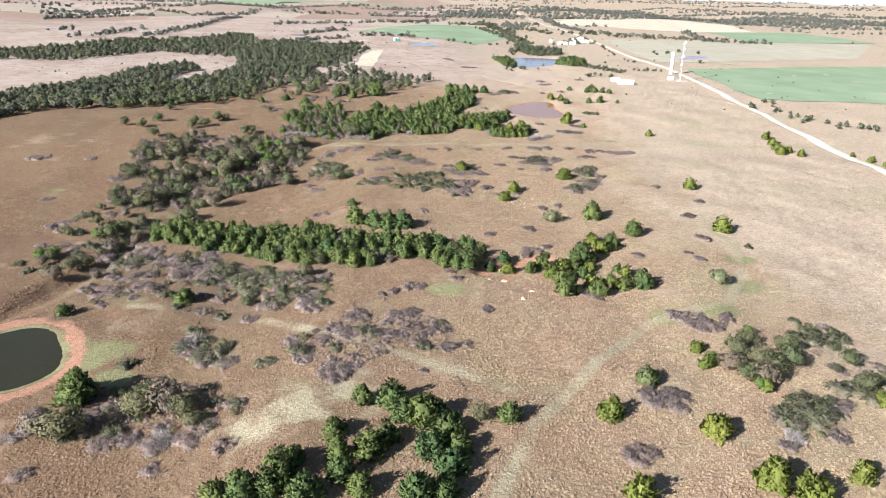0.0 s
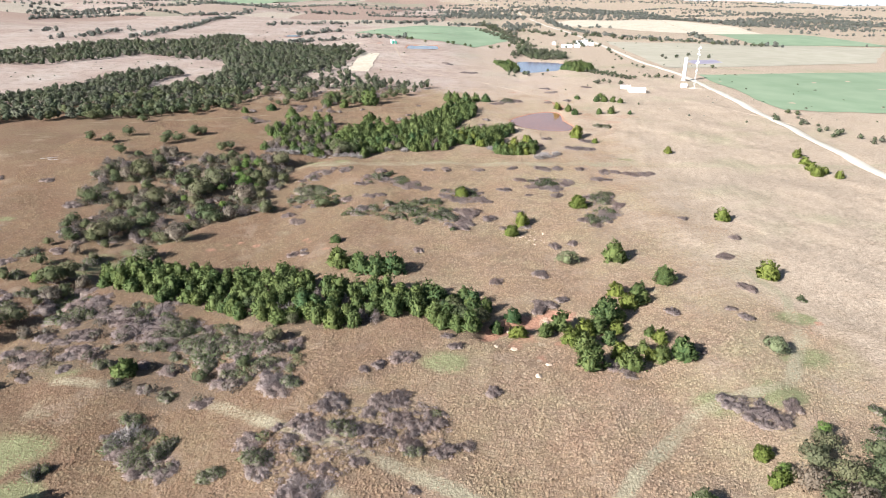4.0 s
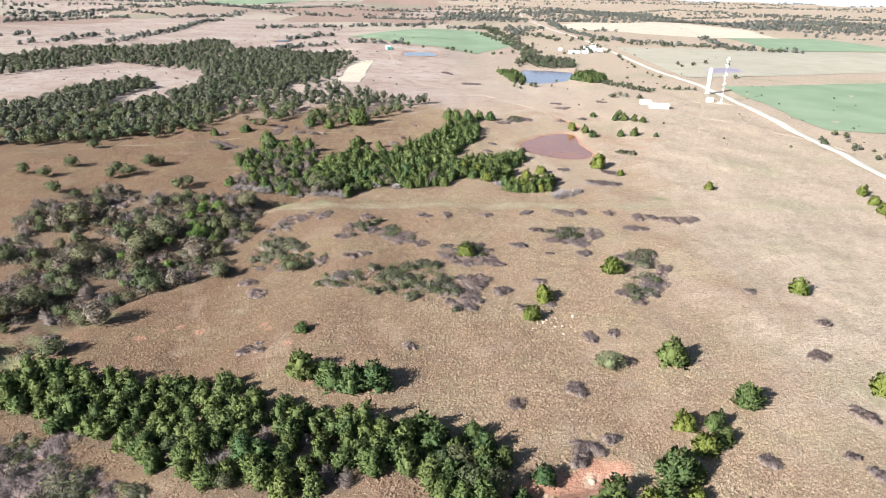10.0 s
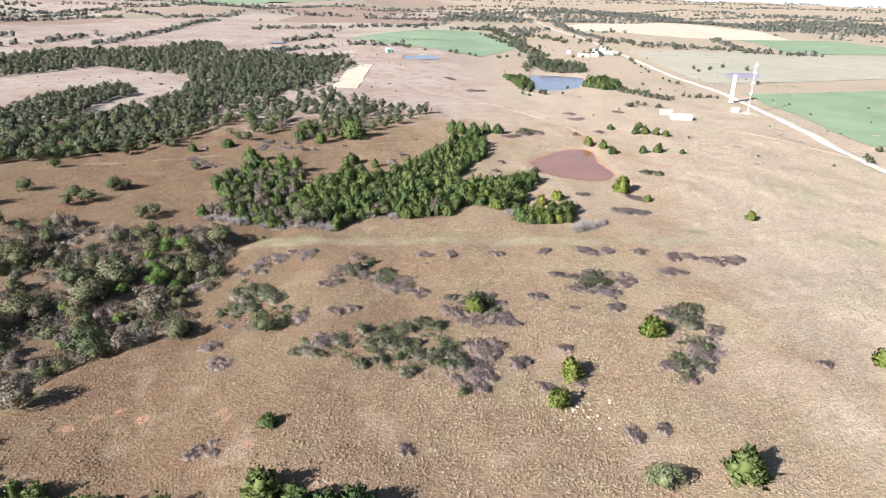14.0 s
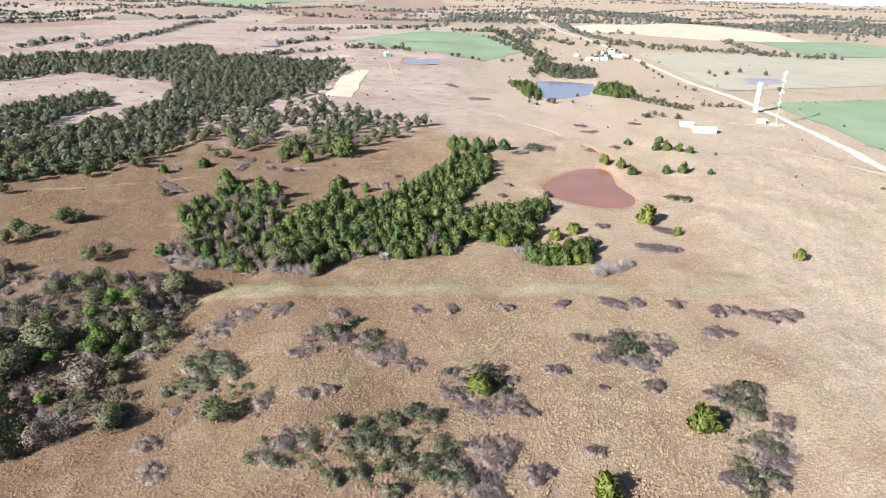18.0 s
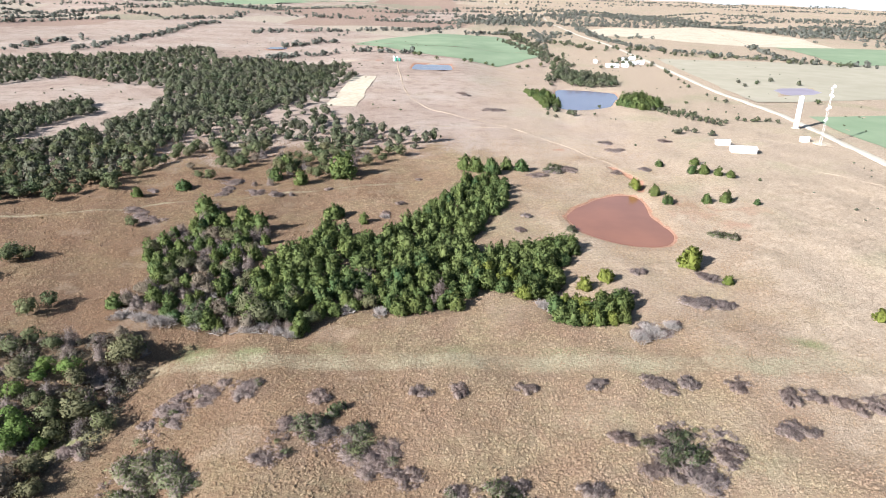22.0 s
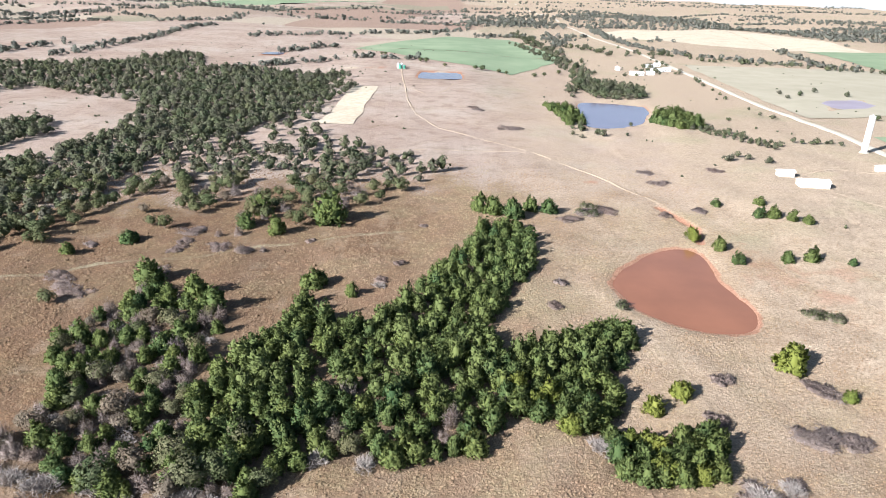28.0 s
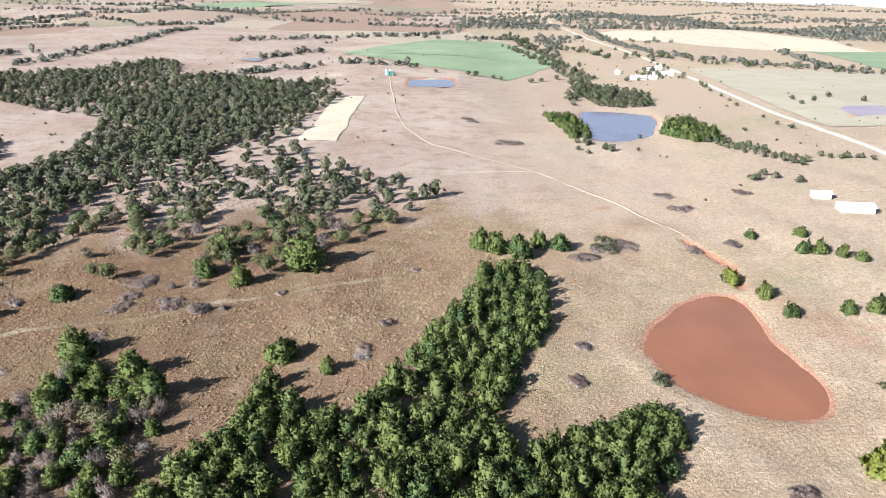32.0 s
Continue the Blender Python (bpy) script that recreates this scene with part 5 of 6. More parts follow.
row(thicket, [(-80.8, 465.6, 1.6), (-67.6, 459.6, 1.5), (-79, 442.7, 2.2), (-94.5, 428.3, 2.6), (-105.3, 437.7, 2.4), (-100, 432, 2.2), (-35.9, 444.5, 1.1), (-108.6, 462, 1.4)], 308)
row(grey_tree, [(-65.7, 498, 1.0), (-70, 491, 0.9), (-62, 488, 0.8), (-60.5, 457, 0.8), (-55, 460, 0.7), (-71.8, 472, 0.7), (-78.9, 474, 0.7)], 309, "bare brown-grey tree between woodland and grove")
row(olive_tree, [(-99.6, 466.2, 0.8), (-103.2, 490, 0.9), (-96, 478, 1.0)], 310)
row(dead_tree, [(-74.8, 358.3, 1.33), (-69.5, 357.3, 1.3), (-65.1, 355.4, 1.27), (-62.6, 356.3, 1.27), (-55.1, 356, 1.25), (-50.7, 356.3, 1.24), (-43, 354.5, 1.21),
    (-39.8, 355.3, 1.21), (-36, 353.9, 1.19), (-32.4, 352.8, 1.17), (-21, 365, 1.23), (-12.4, 364.1, 1.22), (29.7, 371.6, 1.28), (54.5, 358.6, 1.56),
    (59.8, 361, 1.27), (50.7, 355.4, 1.37), (-74.6, 407.7, 1.65), (-70.6, 387.4, 1.12), (-57.7, 372, 1.36), (-17.6, 437.5, 0.88), (-32.3, 390.1, 0.89),
    (67, 105.5, 1.21), (-93.4, 139.9, 0.77), (-58.5, 149.9, 1.67), (-51.3, 111, 1.21)], 380)
row(bright_cedar, [(54.7, 282.2, 1.47), (55.7, 282.2, 1.18), (32.1, 263.4, 1.34), (27.6, 252.8, 1.09), (103.1, 267.7, 1.27), (34.7, 113, 1.24), (53.1, 107.6, 1.38), (57.5, 93.2, 1.42), (62.1, 89.8, 1.53), (34.7, 90.9, 1.32),
    (73.4, 94.4, 1.12), (60.4, 138.3, 0.89), (60.4, 131.9, 0.86), (69, 122, 0.84), (89.9, 116.6, 0.87)], 400)
row(bright_cedar, [(-23.2, 100.2, 0.56), (77.7, 401.9, 1.78), (84.9, 390.7, 0.8), (38.9, 365.1, 1.34), (49.3, 389.4, 1.08), (42.7, 383.9, 1.04), (12.6, 293.8, 1.08),
    (115.9, 368.9, 0.86), (80.6, 481.7, 1.18)], 401)
row(cedar, [(-14, 117.5, 1), (-7.8, 117.3, 1.3), (-2, 110.4, 1.5), (-4.8, 112.3, 1.26), (0.7, 112.5, 1.14), (-17.9, 106.4, 0.99), (-10.9, 101.9, 1.31),
    (-8.2, 105.5, 1.09), (2.8, 107.1, 1.23), (0.6, 102.3, 1.31), (4.7, 102.2, 1.19), (3.6, 97.1, 1.39), (15.1, 111.6, 1.06), (-25.5, 94.6, 1.4),
    (-23.9, 98.8, 1.06), (-16.2, 99.9, 1.06), (-15.1, 95, 1.15), (-20.6, 90.6, 1.35), (-11.5, 92.1, 1.12), (-30.7, 90.5, 1.38), (-27.3, 92.1, 1.15),
    (-2.1, 89.7, 1.55), (2.5, 91, 1.11), (-34.9, 90.7, 1.16), (45.1, 124.5, 1.07), (-75.1, 126.7, 1.88)], 420)
row(cedar, [(-98, 167.3, 0.78), (-68.2, 174, 1.21), (-29.6, 245.2, 0.75), (12.9, 294.8, 1.09), (-26.2, 224.7, 1.36), (-19.1, 220.4, 1.49), (-14.7, 219.4, 1.31), (-10.4, 220, 1.58), (-24.1, 431.5, 0.85), (-79.4, 435.1, 1.67), (-35.1, 437, 1.6), (11.7, 504.4, 1.53), (16, 501.1, 1.52), (22.9, 497.7, 1.75), (29.8, 506.8, 1.29),
    (36.3, 504.6, 1.28), (-63.8, 427.5, 1.39), (-56.5, 420, 1.52), (85.2, 471.4, 1.04), (87.2, 460.6, 0.92)], 421)
row(cedar, [(102.9, 461.5, 0.94), (110.5, 463.1, 1.05), (121.1, 459.6, 0.58), (115.1, 514, 0.9), (110.3, 501.4, 1.03), (114.3, 500.7, 1.04),
    (119.7, 496.9, 0.92), (123.8, 494.8, 0.92), (99.5, 515.6, 0.84), (-54.4, 474.2, 1.37), (-65.4, 480.5, 1.22), (-38.3, 487.4, 2.43),
    (-64.3, 495.1, 1.72), (-97.2, 464.2, 1.21), (-110.8, 453.2, 1)], 422)
row(oak, [(-120.1, 388.9, 1.35), (-97.8, 358.3, 1.2), (-128.4, 370.2, 1.16), (-140.8, 349.4, 1.25), (-154.4, 369.6, 1.2), (-165.4, 373.5, 1.23),
    (-152.7, 388.4, 1.25), (-98.9, 421.2, 0.97), (-121.4, 459.2, 1.09), (-129.7, 378.9, 1.25), (-123.2, 375.3, 1.23), (-120.3, 392.6, 1.29),
    (-116.2, 391.9, 1.02), (-94.9, 364.1, 1.01), (-157.3, 418.7, 1.18)], 440)

row(cedar, [(55.6, 230, 1.61), (57, 206.9, 0.95), (66.1, 213.4, 1.39), (21.1, 191.4, 1.07), (17, 187.8, 0.71), (28.4, 183.7, 0.87), (32.6, 186.9,
    1.11), (36.2, 177.7, 1.11), (36.6, 169.9, 1.42), (41.1, 186.1, 1.12), (44.5, 192.1, 1.56), (48.1, 192.7, 0.88), (43, 180.6, 0.92), (44.9, 169.8,
    1.13), (49.5, 176.3, 0.7), (52.8, 173.2, 0.91), (57.8, 172.9, 1.35), (53.5, 184.2, 0.62), (54.6, 200.3, 0.8), (57.3, 202.4, 0.81)], 391, "green cedar tree of the copse above the red gully")
row(bright_cedar, [(50.7, 206.8, 1.13), (96.7, 217.6, 1.37), (21.7, 183.4, 0.91), (33.8, 180.6, 1.23), (37.7, 184.4, 1.26), (46.1, 186.3, 0.96),
    (44.1, 174.6, 1.06), (50.7, 173.8, 0.8), (55, 181.4, 0.95), (52.4, 199.5, 1.22)], 392)
row(sage_bush, [(41.4, 229, 1.5), (79.2, 174.7, 1.35)], 393)

# ---- far hedges, belts and woods ----
def along(pts, gap, wide, seed, lo=0.7, hi=1.3, skip=0.0):
    rng = np.random.RandomState(seed)
    got = []
    for (ax, ay), (bx, by) in zip(pts, pts[1:]):
        ln = math.hypot(bx - ax, by - ay)
        for k in range(max(1, int(ln / gap))):
            if rng.random_sample() > skip:
                s = (k + rng.uniform(-0.5, 0.5)) * gap / ln
                got.append((ax + (bx - ax) * s + rng.normal(0, wide), ay + (by - ay) * s + rng.normal(0, wide), rng.uniform(lo, hi)))
    return got


def area(poly, gap, seed, lo=0.8, hi=1.3, tries=9000):
    rng = np.random.RandomState(seed)
    return [(x, y, rng.uniform(lo, hi)) for x, y in scatter(rng, poly, gap, tries)]


wood("far_woodland", area(FAR_WOOD, 5.0, 501, 0.8, 1.45), mid_forms, FARWOOD, "wooded creek bottom beyond the pasture", 502)
belts = along([(148, 1128), (172, 1044), (232, 1079), (258, 1017), (295, 1003), (344, 1007), (373, 970), (430, 950)], 5, 9, 511, 0.8, 1.5)
belts += along([(95, 771), (106, 886), (104, 996), (99, 1198), (88, 1358)], 4, 7, 512, 0.8, 1.5)
belts += area([(93, 829), (99, 762), (115, 757), (139, 768), (139, 800), (110, 850)], 5, 513, 0.9, 1.4)
belts += area([(130, 655), (138, 632), (160, 606), (168, 614), (150, 640), (140, 660)], 4.2, 514, 0.5, 0.85)
belts += along([(70, 660), (74, 622)], 3.5, 3, 515, 0.6, 1.0)
lakeside = area([(116, 668), (126, 648), (140, 655), (139, 700), (124, 690)], 4.0, 516, 1.0, 1.5) + area([(60, 724), (73, 724), (80, 692), (77, 668), (68, 665), (64, 690)], 4.0, 525, 0.7, 1.15)
wood("lakeside_trees", lakeside, near_forms, CEDAR_MASS, "green trees on the banks of the reservoir", 526)
belts += along([(73, 1144), (85, 1044), (99, 956)], 6, 4, 517, 0.7, 1.3)
belts += along([(176, 624), (206, 619)], 4, 1.5, 518, 0.55, 0.85)
belts += along([(127, 585), (150, 578)], 3, 4, 519, 0.4, 0.9)
belts += along([(196, 700), (204, 900), (204, 1150)], 14, 3, 520, 0.5, 1.1, 0.3)
belts += along([(216, 454), (222, 429), (236, 395), (262, 384)], 4, 5, 521, 0.5, 0.95)
belts += along([(240, 800), (262, 812), (300, 800)], 9, 6, 522, 0.6, 1.2)
belts += along([(150, 885), (175, 905), (190, 960)], 5, 10, 523, 0.6, 1.3)
wood("tree_belt", belts, mid_forms, FARWOOD, "belts of trees along the creek and round the reservoir", 530)
row(oak, [(-97, 962, 1.0), (-88, 958, 0.7), (-70, 955, 0.9), (-66, 952, 0.8), (-30, 909, 1.0), (-25, 905, 1.1), (-8, 880, 0.8), (18, 870, 1.0), (24, 868, 1.1), (38, 867, 0.8),
          (44, 863, 0.8), (67, 858, 1.0), (76, 866, 0.9), (90, 880, 1.0), (164, 682, 0.6), (102, 663, 0.6), (223, 470, 0.8), (226, 464, 0.8), (262, 700, 0.9)], 531, "dark green tree beside the wheat field")
row(bright_cedar, [(177, 364, 1.2), (175, 352, 1.2), (173, 342, 1.3), (171, 333, 1.2), (179, 329, 1.0), (176, 336, 1.0), (205, 330, 0.7), (207, 318, 0.9), (209, 310, 0.8)], 532)
far_places = []
HEDGES = [([(-249, 1136), (-169, 1183), (-58, 1284), (20, 1426)], 9), ([(-176, 831), (-162, 871), (-137, 900), (-105, 934)], 5), ([(-176, 969), (-126, 1049)], 5),
          ([(-350, 887), (-343, 1011), (-350, 1159), (-343, 1303)], 5), ([(-479, 925), (-470, 953)], 8), ([(-403, 868), (-404, 937), (-395, 988)], 7), ([(-422, 849), (-419, 876)], 6),
          ([(-574, 1093), (-578, 1183), (-557, 1257), (-504, 1340)], 7), ([(-699, 1310), (-637, 1468), (-549, 1456)], 9), ([(-540, 1431), (-454, 1388), (-363, 1413), (-366, 1538)], 8),
          ([(-441, 1348), (-382, 1404)], 7), ([(-138, 1544), (-72, 1545), (20, 1465)], 10), ([(-168, 1861), (27, 1950)], 12), ([(-754, 1407), (-502, 1526), (-348, 1826)], 9),
          ([(-92, 934), (-46, 917), (-28, 934)], 2), ([(229, 1518), (222, 1272), (229, 1139), (254, 1078), (290, 1046), (324, 1017), (372, 1010), (396, 967)], 8),
          ([(137, 1369), (128, 1132), (122, 1000), (129, 950)], 9), ([(64, 1063), (106, 983)], 3), ([(419, 1214), (373, 996)], 6), ([(428, 968), (447, 948)], 5),
          ([(32, 2328), (375, 2187), (945, 2396)], 25), ([(457, 1877), (806, 2054), (1220, 2062)], 16), ([(-461, 1723), (-175, 1973)], 9), ([(-635, 1209), (-588, 1430)], 7),
          ([(42, 1270), (109, 1299)], 6), ([(143, 1311), (233, 1394)], 8)]
for k, (h, wide) in enumerate(HEDGES):
    far_places += along(h, 3.2, wide * 0.7, 540 + k, 0.6, 1.35, 0.12)
far_places += area([(24, 1749), (180, 1847), (472, 2188), (554, 2076), (560, 1771), (692, 1775), (1073, 1822), (1300, 1700), (870, 1494), (600, 1420), (449, 1620), (345, 1640), (172, 1500), (20, 1436)], 11, 560, 1.0, 1.8, 9000)
rng = np.random.RandomState(570)
for k in range(110):
    # tree lines that follow creeks and section roads out to the skyline
    x0, y0 = rng.uniform(-2600, 2600) * (1 if k % 3 else 0.5), rng.uniform(1500, 4600) if k % 4 else rng.uniform(1250, 2200)
    a, ln = rng.choice([0.0, 0.12, -0.1, 0.25, 0.05]), rng.uniform(250, 900)
    far_places += along([(x0, y0), (x0 + math.cos(a) * ln * 0.5, y0 + math.sin(a) * ln * 0.5 + rng.normal(0, 25)), (x0 + math.cos(a) * ln, y0 + math.sin(a) * ln)],
                        6 + y0 * 0.0022, rng.uniform(4, 18), 600 + k, 0.6, 1.1 + y0 * 0.0003, 0.1)
for k in range(70):
    far_places.append((rng.uniform(-900, 900), rng.uniform(900, 2300), rng.uniform(0.4, 0.9)))
FIELDS = [[(232, 1330), (430, 1216), (536, 1204), (550, 1358), (464, 1588), (235, 1458)], [(428, 978), (620, 1000), (600, 1204), (456, 1212)],
          [(-12, 915), (48, 860), (112, 990), (72, 1230), (-10, 1250), (-104, 1020)], [(100, 860), (260, 860), (225, 1125), (120, 1125)]]
fx, fy = np.array([p[0] for p in far_places]), np.array([p[1] for p in far_places])
clear = np.abs(fx - 206) > 9
for poly in FIELDS:
    clear &= ~inside(fx, fy, poly)
far_places = [p for p, ok in zip(far_places, clear) if ok]
wood("skyline_woods", far_places, far_forms, HAZED_SKYLINE, "far hedgerows and woods out to the skyline", 571)
rng = np.random.RandomState(580)
bushes = [(x, y, rng.uniform(0.15, 0.34)) for x, y in zip(rng.uniform(-330, -20, 240), rng.uniform(560, 1050, 240)) if not inside(np.array([x]), np.array([y]), FOREST)[0]]
bushes += [(x, y, rng.uniform(0.15, 0.34)) for x, y in zip(rng.uniform(60, 330, 110), rng.uniform(440, 1000, 110)) if min(float(p.shore(np.array(x), np.array(y))) for p in PONDS) > 4 and abs(x - 208) > 8]
wood("pasture_bushes", bushes, far_forms, FARWOOD, "small dark bushes dotted over the pasture", 581)


# ---- buildings and masts ----
def solid(name, mat, parent, boxes=(), label="", bevel=0.03):
    """Boxes (centre, size) with soft edges as one mesh under a thing."""
    bm = bmesh.new()
    for (cx, cy, cz), (sx, sy, sz) in boxes:
        r = bmesh.ops.create_cube(bm, size=1, matrix=Matrix.Translation((cx, cy, cz)) @ Matrix.Diagonal((sx, sy, sz, 1)))
        bmesh.ops.bevel(bm, geom=list({e for v in r["verts"] for e in v.link_edges}), offset=min(bevel, sx * 0.3, sy * 0.3, sz * 0.3), segments=1, affect="EDGES")
    me = bpy.data.meshes.new(name)
    bm.to_mesh(me)
    bm.free()
    me.materials.append(mat)
    return part(name, me, parent, label)


def tube(name, mat, parent, rings, label="", sides=24):
    """A turned part: rings of (height, radius) round the upright axis, closed at both ends."""
    v, f = [], []
    for z, r in rings:
        v += [(math.cos(a / sides * 2 * math.pi) * r, math.sin(a / sides * 2 * math.pi) * r, z) for a in range(sides)]
    for k in range(len(rings) - 1):
        f += [(k * sides + a, k * sides + (a + 1) % sides, (k + 1) * sides + (a + 1) % sides, (k + 1) * sides + a) for a in range(sides)]
    f += [tuple(range(sides))[::-1], tuple(range((len(rings) - 1) * sides, len(rings) * sides))]
    me = bpy.data.meshes.new(name)
    me.from_pydata(v, [], f)
    me.materials.append(mat)
    return part(name, me, parent, label)


def rod(name, mat, parent, a, b, r, label=""):
    v, f = limb(np.random.RandomState(1), a, b, r, r, 1, 6)
    return part(name, mesh_object(name, v, f, mat), parent, label)


def thing(name, label, category, x, y, turn=0.0, group="", dz=0.0):
    ob = tagged(new(name), label, category, group)
    ob.matrix_world = pose(x, y, at_ground(x, y) + dz, 0, 0, turn)
    return ob


def standpipe(x, y, tall, radius):
    top = thing("water_standpipe", "tall white cylindrical water standpipe beside the road", "water tower", x, y, 20)
    tube("base_ring", GRAVEL, top, [(-0.5, radius + 0.8), (0.25, radius + 0.8), (0.3, radius + 0.6)], "concrete ring")
    rings = []
    for k in range(7):
        z = 0.25 + (tall - 0.5) * k / 7
        rings += [(z, radius), (z + (tall - 0.5) / 7 - 0.12, radius), (z + (tall - 0.5) / 7 - 0.1, radius + 0.03), (z + (tall - 0.5) / 7, radius + 0.03)]
    tube("tank", WHITE, top, rings, "white painted steel shell", 32)
    tube("roof", WHITE, top, [(tall - 0.25, radius + 0.06), (tall - 0.1, radius + 0.06), (tall + 0.25, radius * 0.55), (tall + 0.35, radius * 0.12)])
    tube("vent", STEEL, top, [(tall + 0.3, 0.18), (tall + 0.55, 0.18), (tall + 0.6, 0.32), (tall + 0.7, 0.1)], "", 12)
    ladder = solid("ladder", STEEL, top, [((radius + 0.22, s, tall * 0.52), (0.06, 0.06, tall * 0.94)) for s in (-0.22, 0.22)])
    for k in range(28):
        rod("rung", STEEL, ladder, (radius + 0.22, -0.22, 1.2 + k * (tall - 2) / 28), (radius + 0.22, 0.22, 1.2 + k * (tall - 2) / 28), 0.02)
    rod("overflow_pipe", WHITE, top, (-radius - 0.12, 0, 0.2), (-radius - 0.12, 0, tall - 0.4), 0.09)
    solid("manhole", STEEL, top, [((0, -radius - 0.05, 1.0), (0.7, 0.14, 0.7))])


standpipe(203.0, 606.0, 18.0, 1.45)


def radio_mast(x, y, tall):
    top = thing("radio_mast", "slim lattice radio mast with white dishes", "mast", x, y, 15)
    solid("pad", GRAVEL, top, [((0, 0, 0.05), (4.5, 4.5, 0.5))], "pale concrete pad")
    feet = [(math.cos(a) * 0.75, math.sin(a) * 0.75) for a in (0.3, 2.39, 4.49)]
    for fx, fy in feet:
        rod("leg", STEEL, top, (fx, fy, 0.2), (fx * 0.35, fy * 0.35, tall), 0.055)
    n = 20
    for k in range(n):
        s0, s1 = k / n, (k + 1) / n
        brace = None
        for i in range(3):
            (ax, ay), (bx, by) = feet[i], feet[(i + 1) % 3]
            f0, f1 = 1 - 0.65 * s0, 1 - 0.65 * s1
            r = rod("brace", STEEL, brace or top, (ax * f0, ay * f0, 0.2 + (tall - 0.2) * s0), (bx * f1, by * f1, 0.2 + (tall - 0.2) * s1), 0.028)
            brace = brace or r
    for s, a, r in ((0.99, 0.4, 0.85), (0.96, 2.6, 0.5), (0.90, 0.9, 0.55), (0.85, 2.9, 0.55), (0.83, 0.3, 0.8), (0.64, 0.5, 0.9), (0.61, 3.0, 0.65), (0.44, 0.6, 0.7), (0.42, 3.3, 0.5)):
        d = tube("dish", WHITE, top, [(-0.25, r * 0.25), (-0.2, r * 0.7), (0.0, r), (0.28, r), (0.34, r * 0.9)], "white drum antenna", 18)
        d.matrix_local = Matrix.LocRotScale((math.cos(a) * (0.55 + r * 0.25), math.sin(a) * (0.55 + r * 0.25), tall * s), Euler((0, math.pi / 2, a)), None)
        rod("dish_arm", STEEL, d, (0, 0, -0.6), (0, 0, -0.1), 0.05)
    rod("lightning_rod", STEEL, top, (0, 0, tall), (0, 0, tall + 1.6), 0.03)


radio_mast(197.5, 566.0, 30.0)


def gable_building(name, label, category, x, y, long, wide, wall, rise, turn, doors=1, windows=2, group="", roof=None):
    top = thing(name, label, category, x, y, turn, group, -0.1)
    solid("wall", WHITE, top, [((0, 0, wall / 2), (long, wide, wall))], "white sheet-metal wall")
    bm = bmesh.new()
    e, t = 0.35, 0.12
    prof = [(-wide / 2 - e, wall - 0.1), (0, wall + rise), (wide / 2 + e, wall - 0.1), (wide / 2 + e, wall - 0.1 + t), (0, wall + rise + t), (-wide / 2 - e, wall - 0.1 + t)]
    ends = [[bm.verts.new((sx, py, pz)) for py, pz in prof] for sx in (-long / 2 - e, long / 2 + e)]
    for i in range(6):
        bm.faces.new((ends[0][i], ends[0][(i + 1) % 6], ends[1][(i + 1) % 6], ends[1][i]))
    bm.faces.new(ends[0][::-1])
    bm.faces.new(ends[1])
    for sx in (-long / 2, long / 2):
        bm.faces.new([bm.verts.new(p) for p in ((sx, -wide / 2, wall - 0.02), (sx, wide / 2, wall - 0.02), (sx, 0, wall + rise - 0.03))])
    me = bpy.data.meshes.new("roof")
    bm.to_mesh(me)
    bm.free()
    me.materials.append(roof or ROOF)
    r = part("roof", me, top, "ribbed white metal roof")
    for k in range(int(long / 1.2)):
        sx = -long / 2 + (k + 0.5) * long / int(long / 1.2)
        for s in (-1, 1):
            rod("rib", roof or ROOF, r, (sx, s * (wide / 2 + e), wall - 0.1 + t + 0.02), (sx, 0, wall + rise + t + 0.02), 0.035)
    rod("ridge_cap", roof or ROOF, r, (-long / 2 - e, 0, wall + rise + t), (long / 2 + e, 0, wall + rise + t), 0.1)
    for k in range(doors):
        # a near-black panel on the wall stands in for the doorway's inner shade
        d = solid("door", DARK, top, [((long / 2 + 0.03, (k - (doors - 1) / 2) * 3.4, wall * 0.42), (0.1, min(2.8, wide * 0.5), wall * 0.8))], "dark panel coloured as the unlit inside of a doorway")
    for k in range(windows):
        w = solid("window", DARK, top, [((-long / 2 + (k + 1) * long / (windows + 1), -wide / 2 - 0.02, wall * 0.55), (1.1, 0.08, 0.9))])
        solid("frame", WHITE, w, [((-long / 2 + (k + 1) * long / (windows + 1), -wide / 2 - 0.05, wall * 0.55 + s), (1.3, 0.08, 0.1)) for s in (-0.5, 0.5)])
    return top


gable_building("barn", "long white metal barn in the pasture", "barn", 147.5, 541.5, 11.5, 5.5, 2.4, 0.8, -4, 1, 0)
gable_building("shed", "small white shed beside the barn", "shed", 143.5, 558.0, 6.8, 3.0, 2.2, 0.6, -4, 1, 0)
gable_building("equipment_hut", "small white equipment hut at the foot of the mast", "hut", 191.5, 571.0, 4.2, 2.6, 2.4, 0.3, 10, 1, 0)
for k, (x, y, lg, wd, tn) in enumerate([(160, 893, 17, 8, 5), (173, 897, 9, 6, 5), (184, 919, 14, 7, 12), (195, 925, 10, 6, 0), (150, 925, 9, 6, 80), (186, 950, 12, 7, 20), (196, 962, 8, 6, 0)]):
    gable_building("farm_building", "white farm building at the roadside", "building", x, y, lg * 0.7, wd * 0.7, 2.4, 1.0, tn, 1, 2, "farmstead by the road")


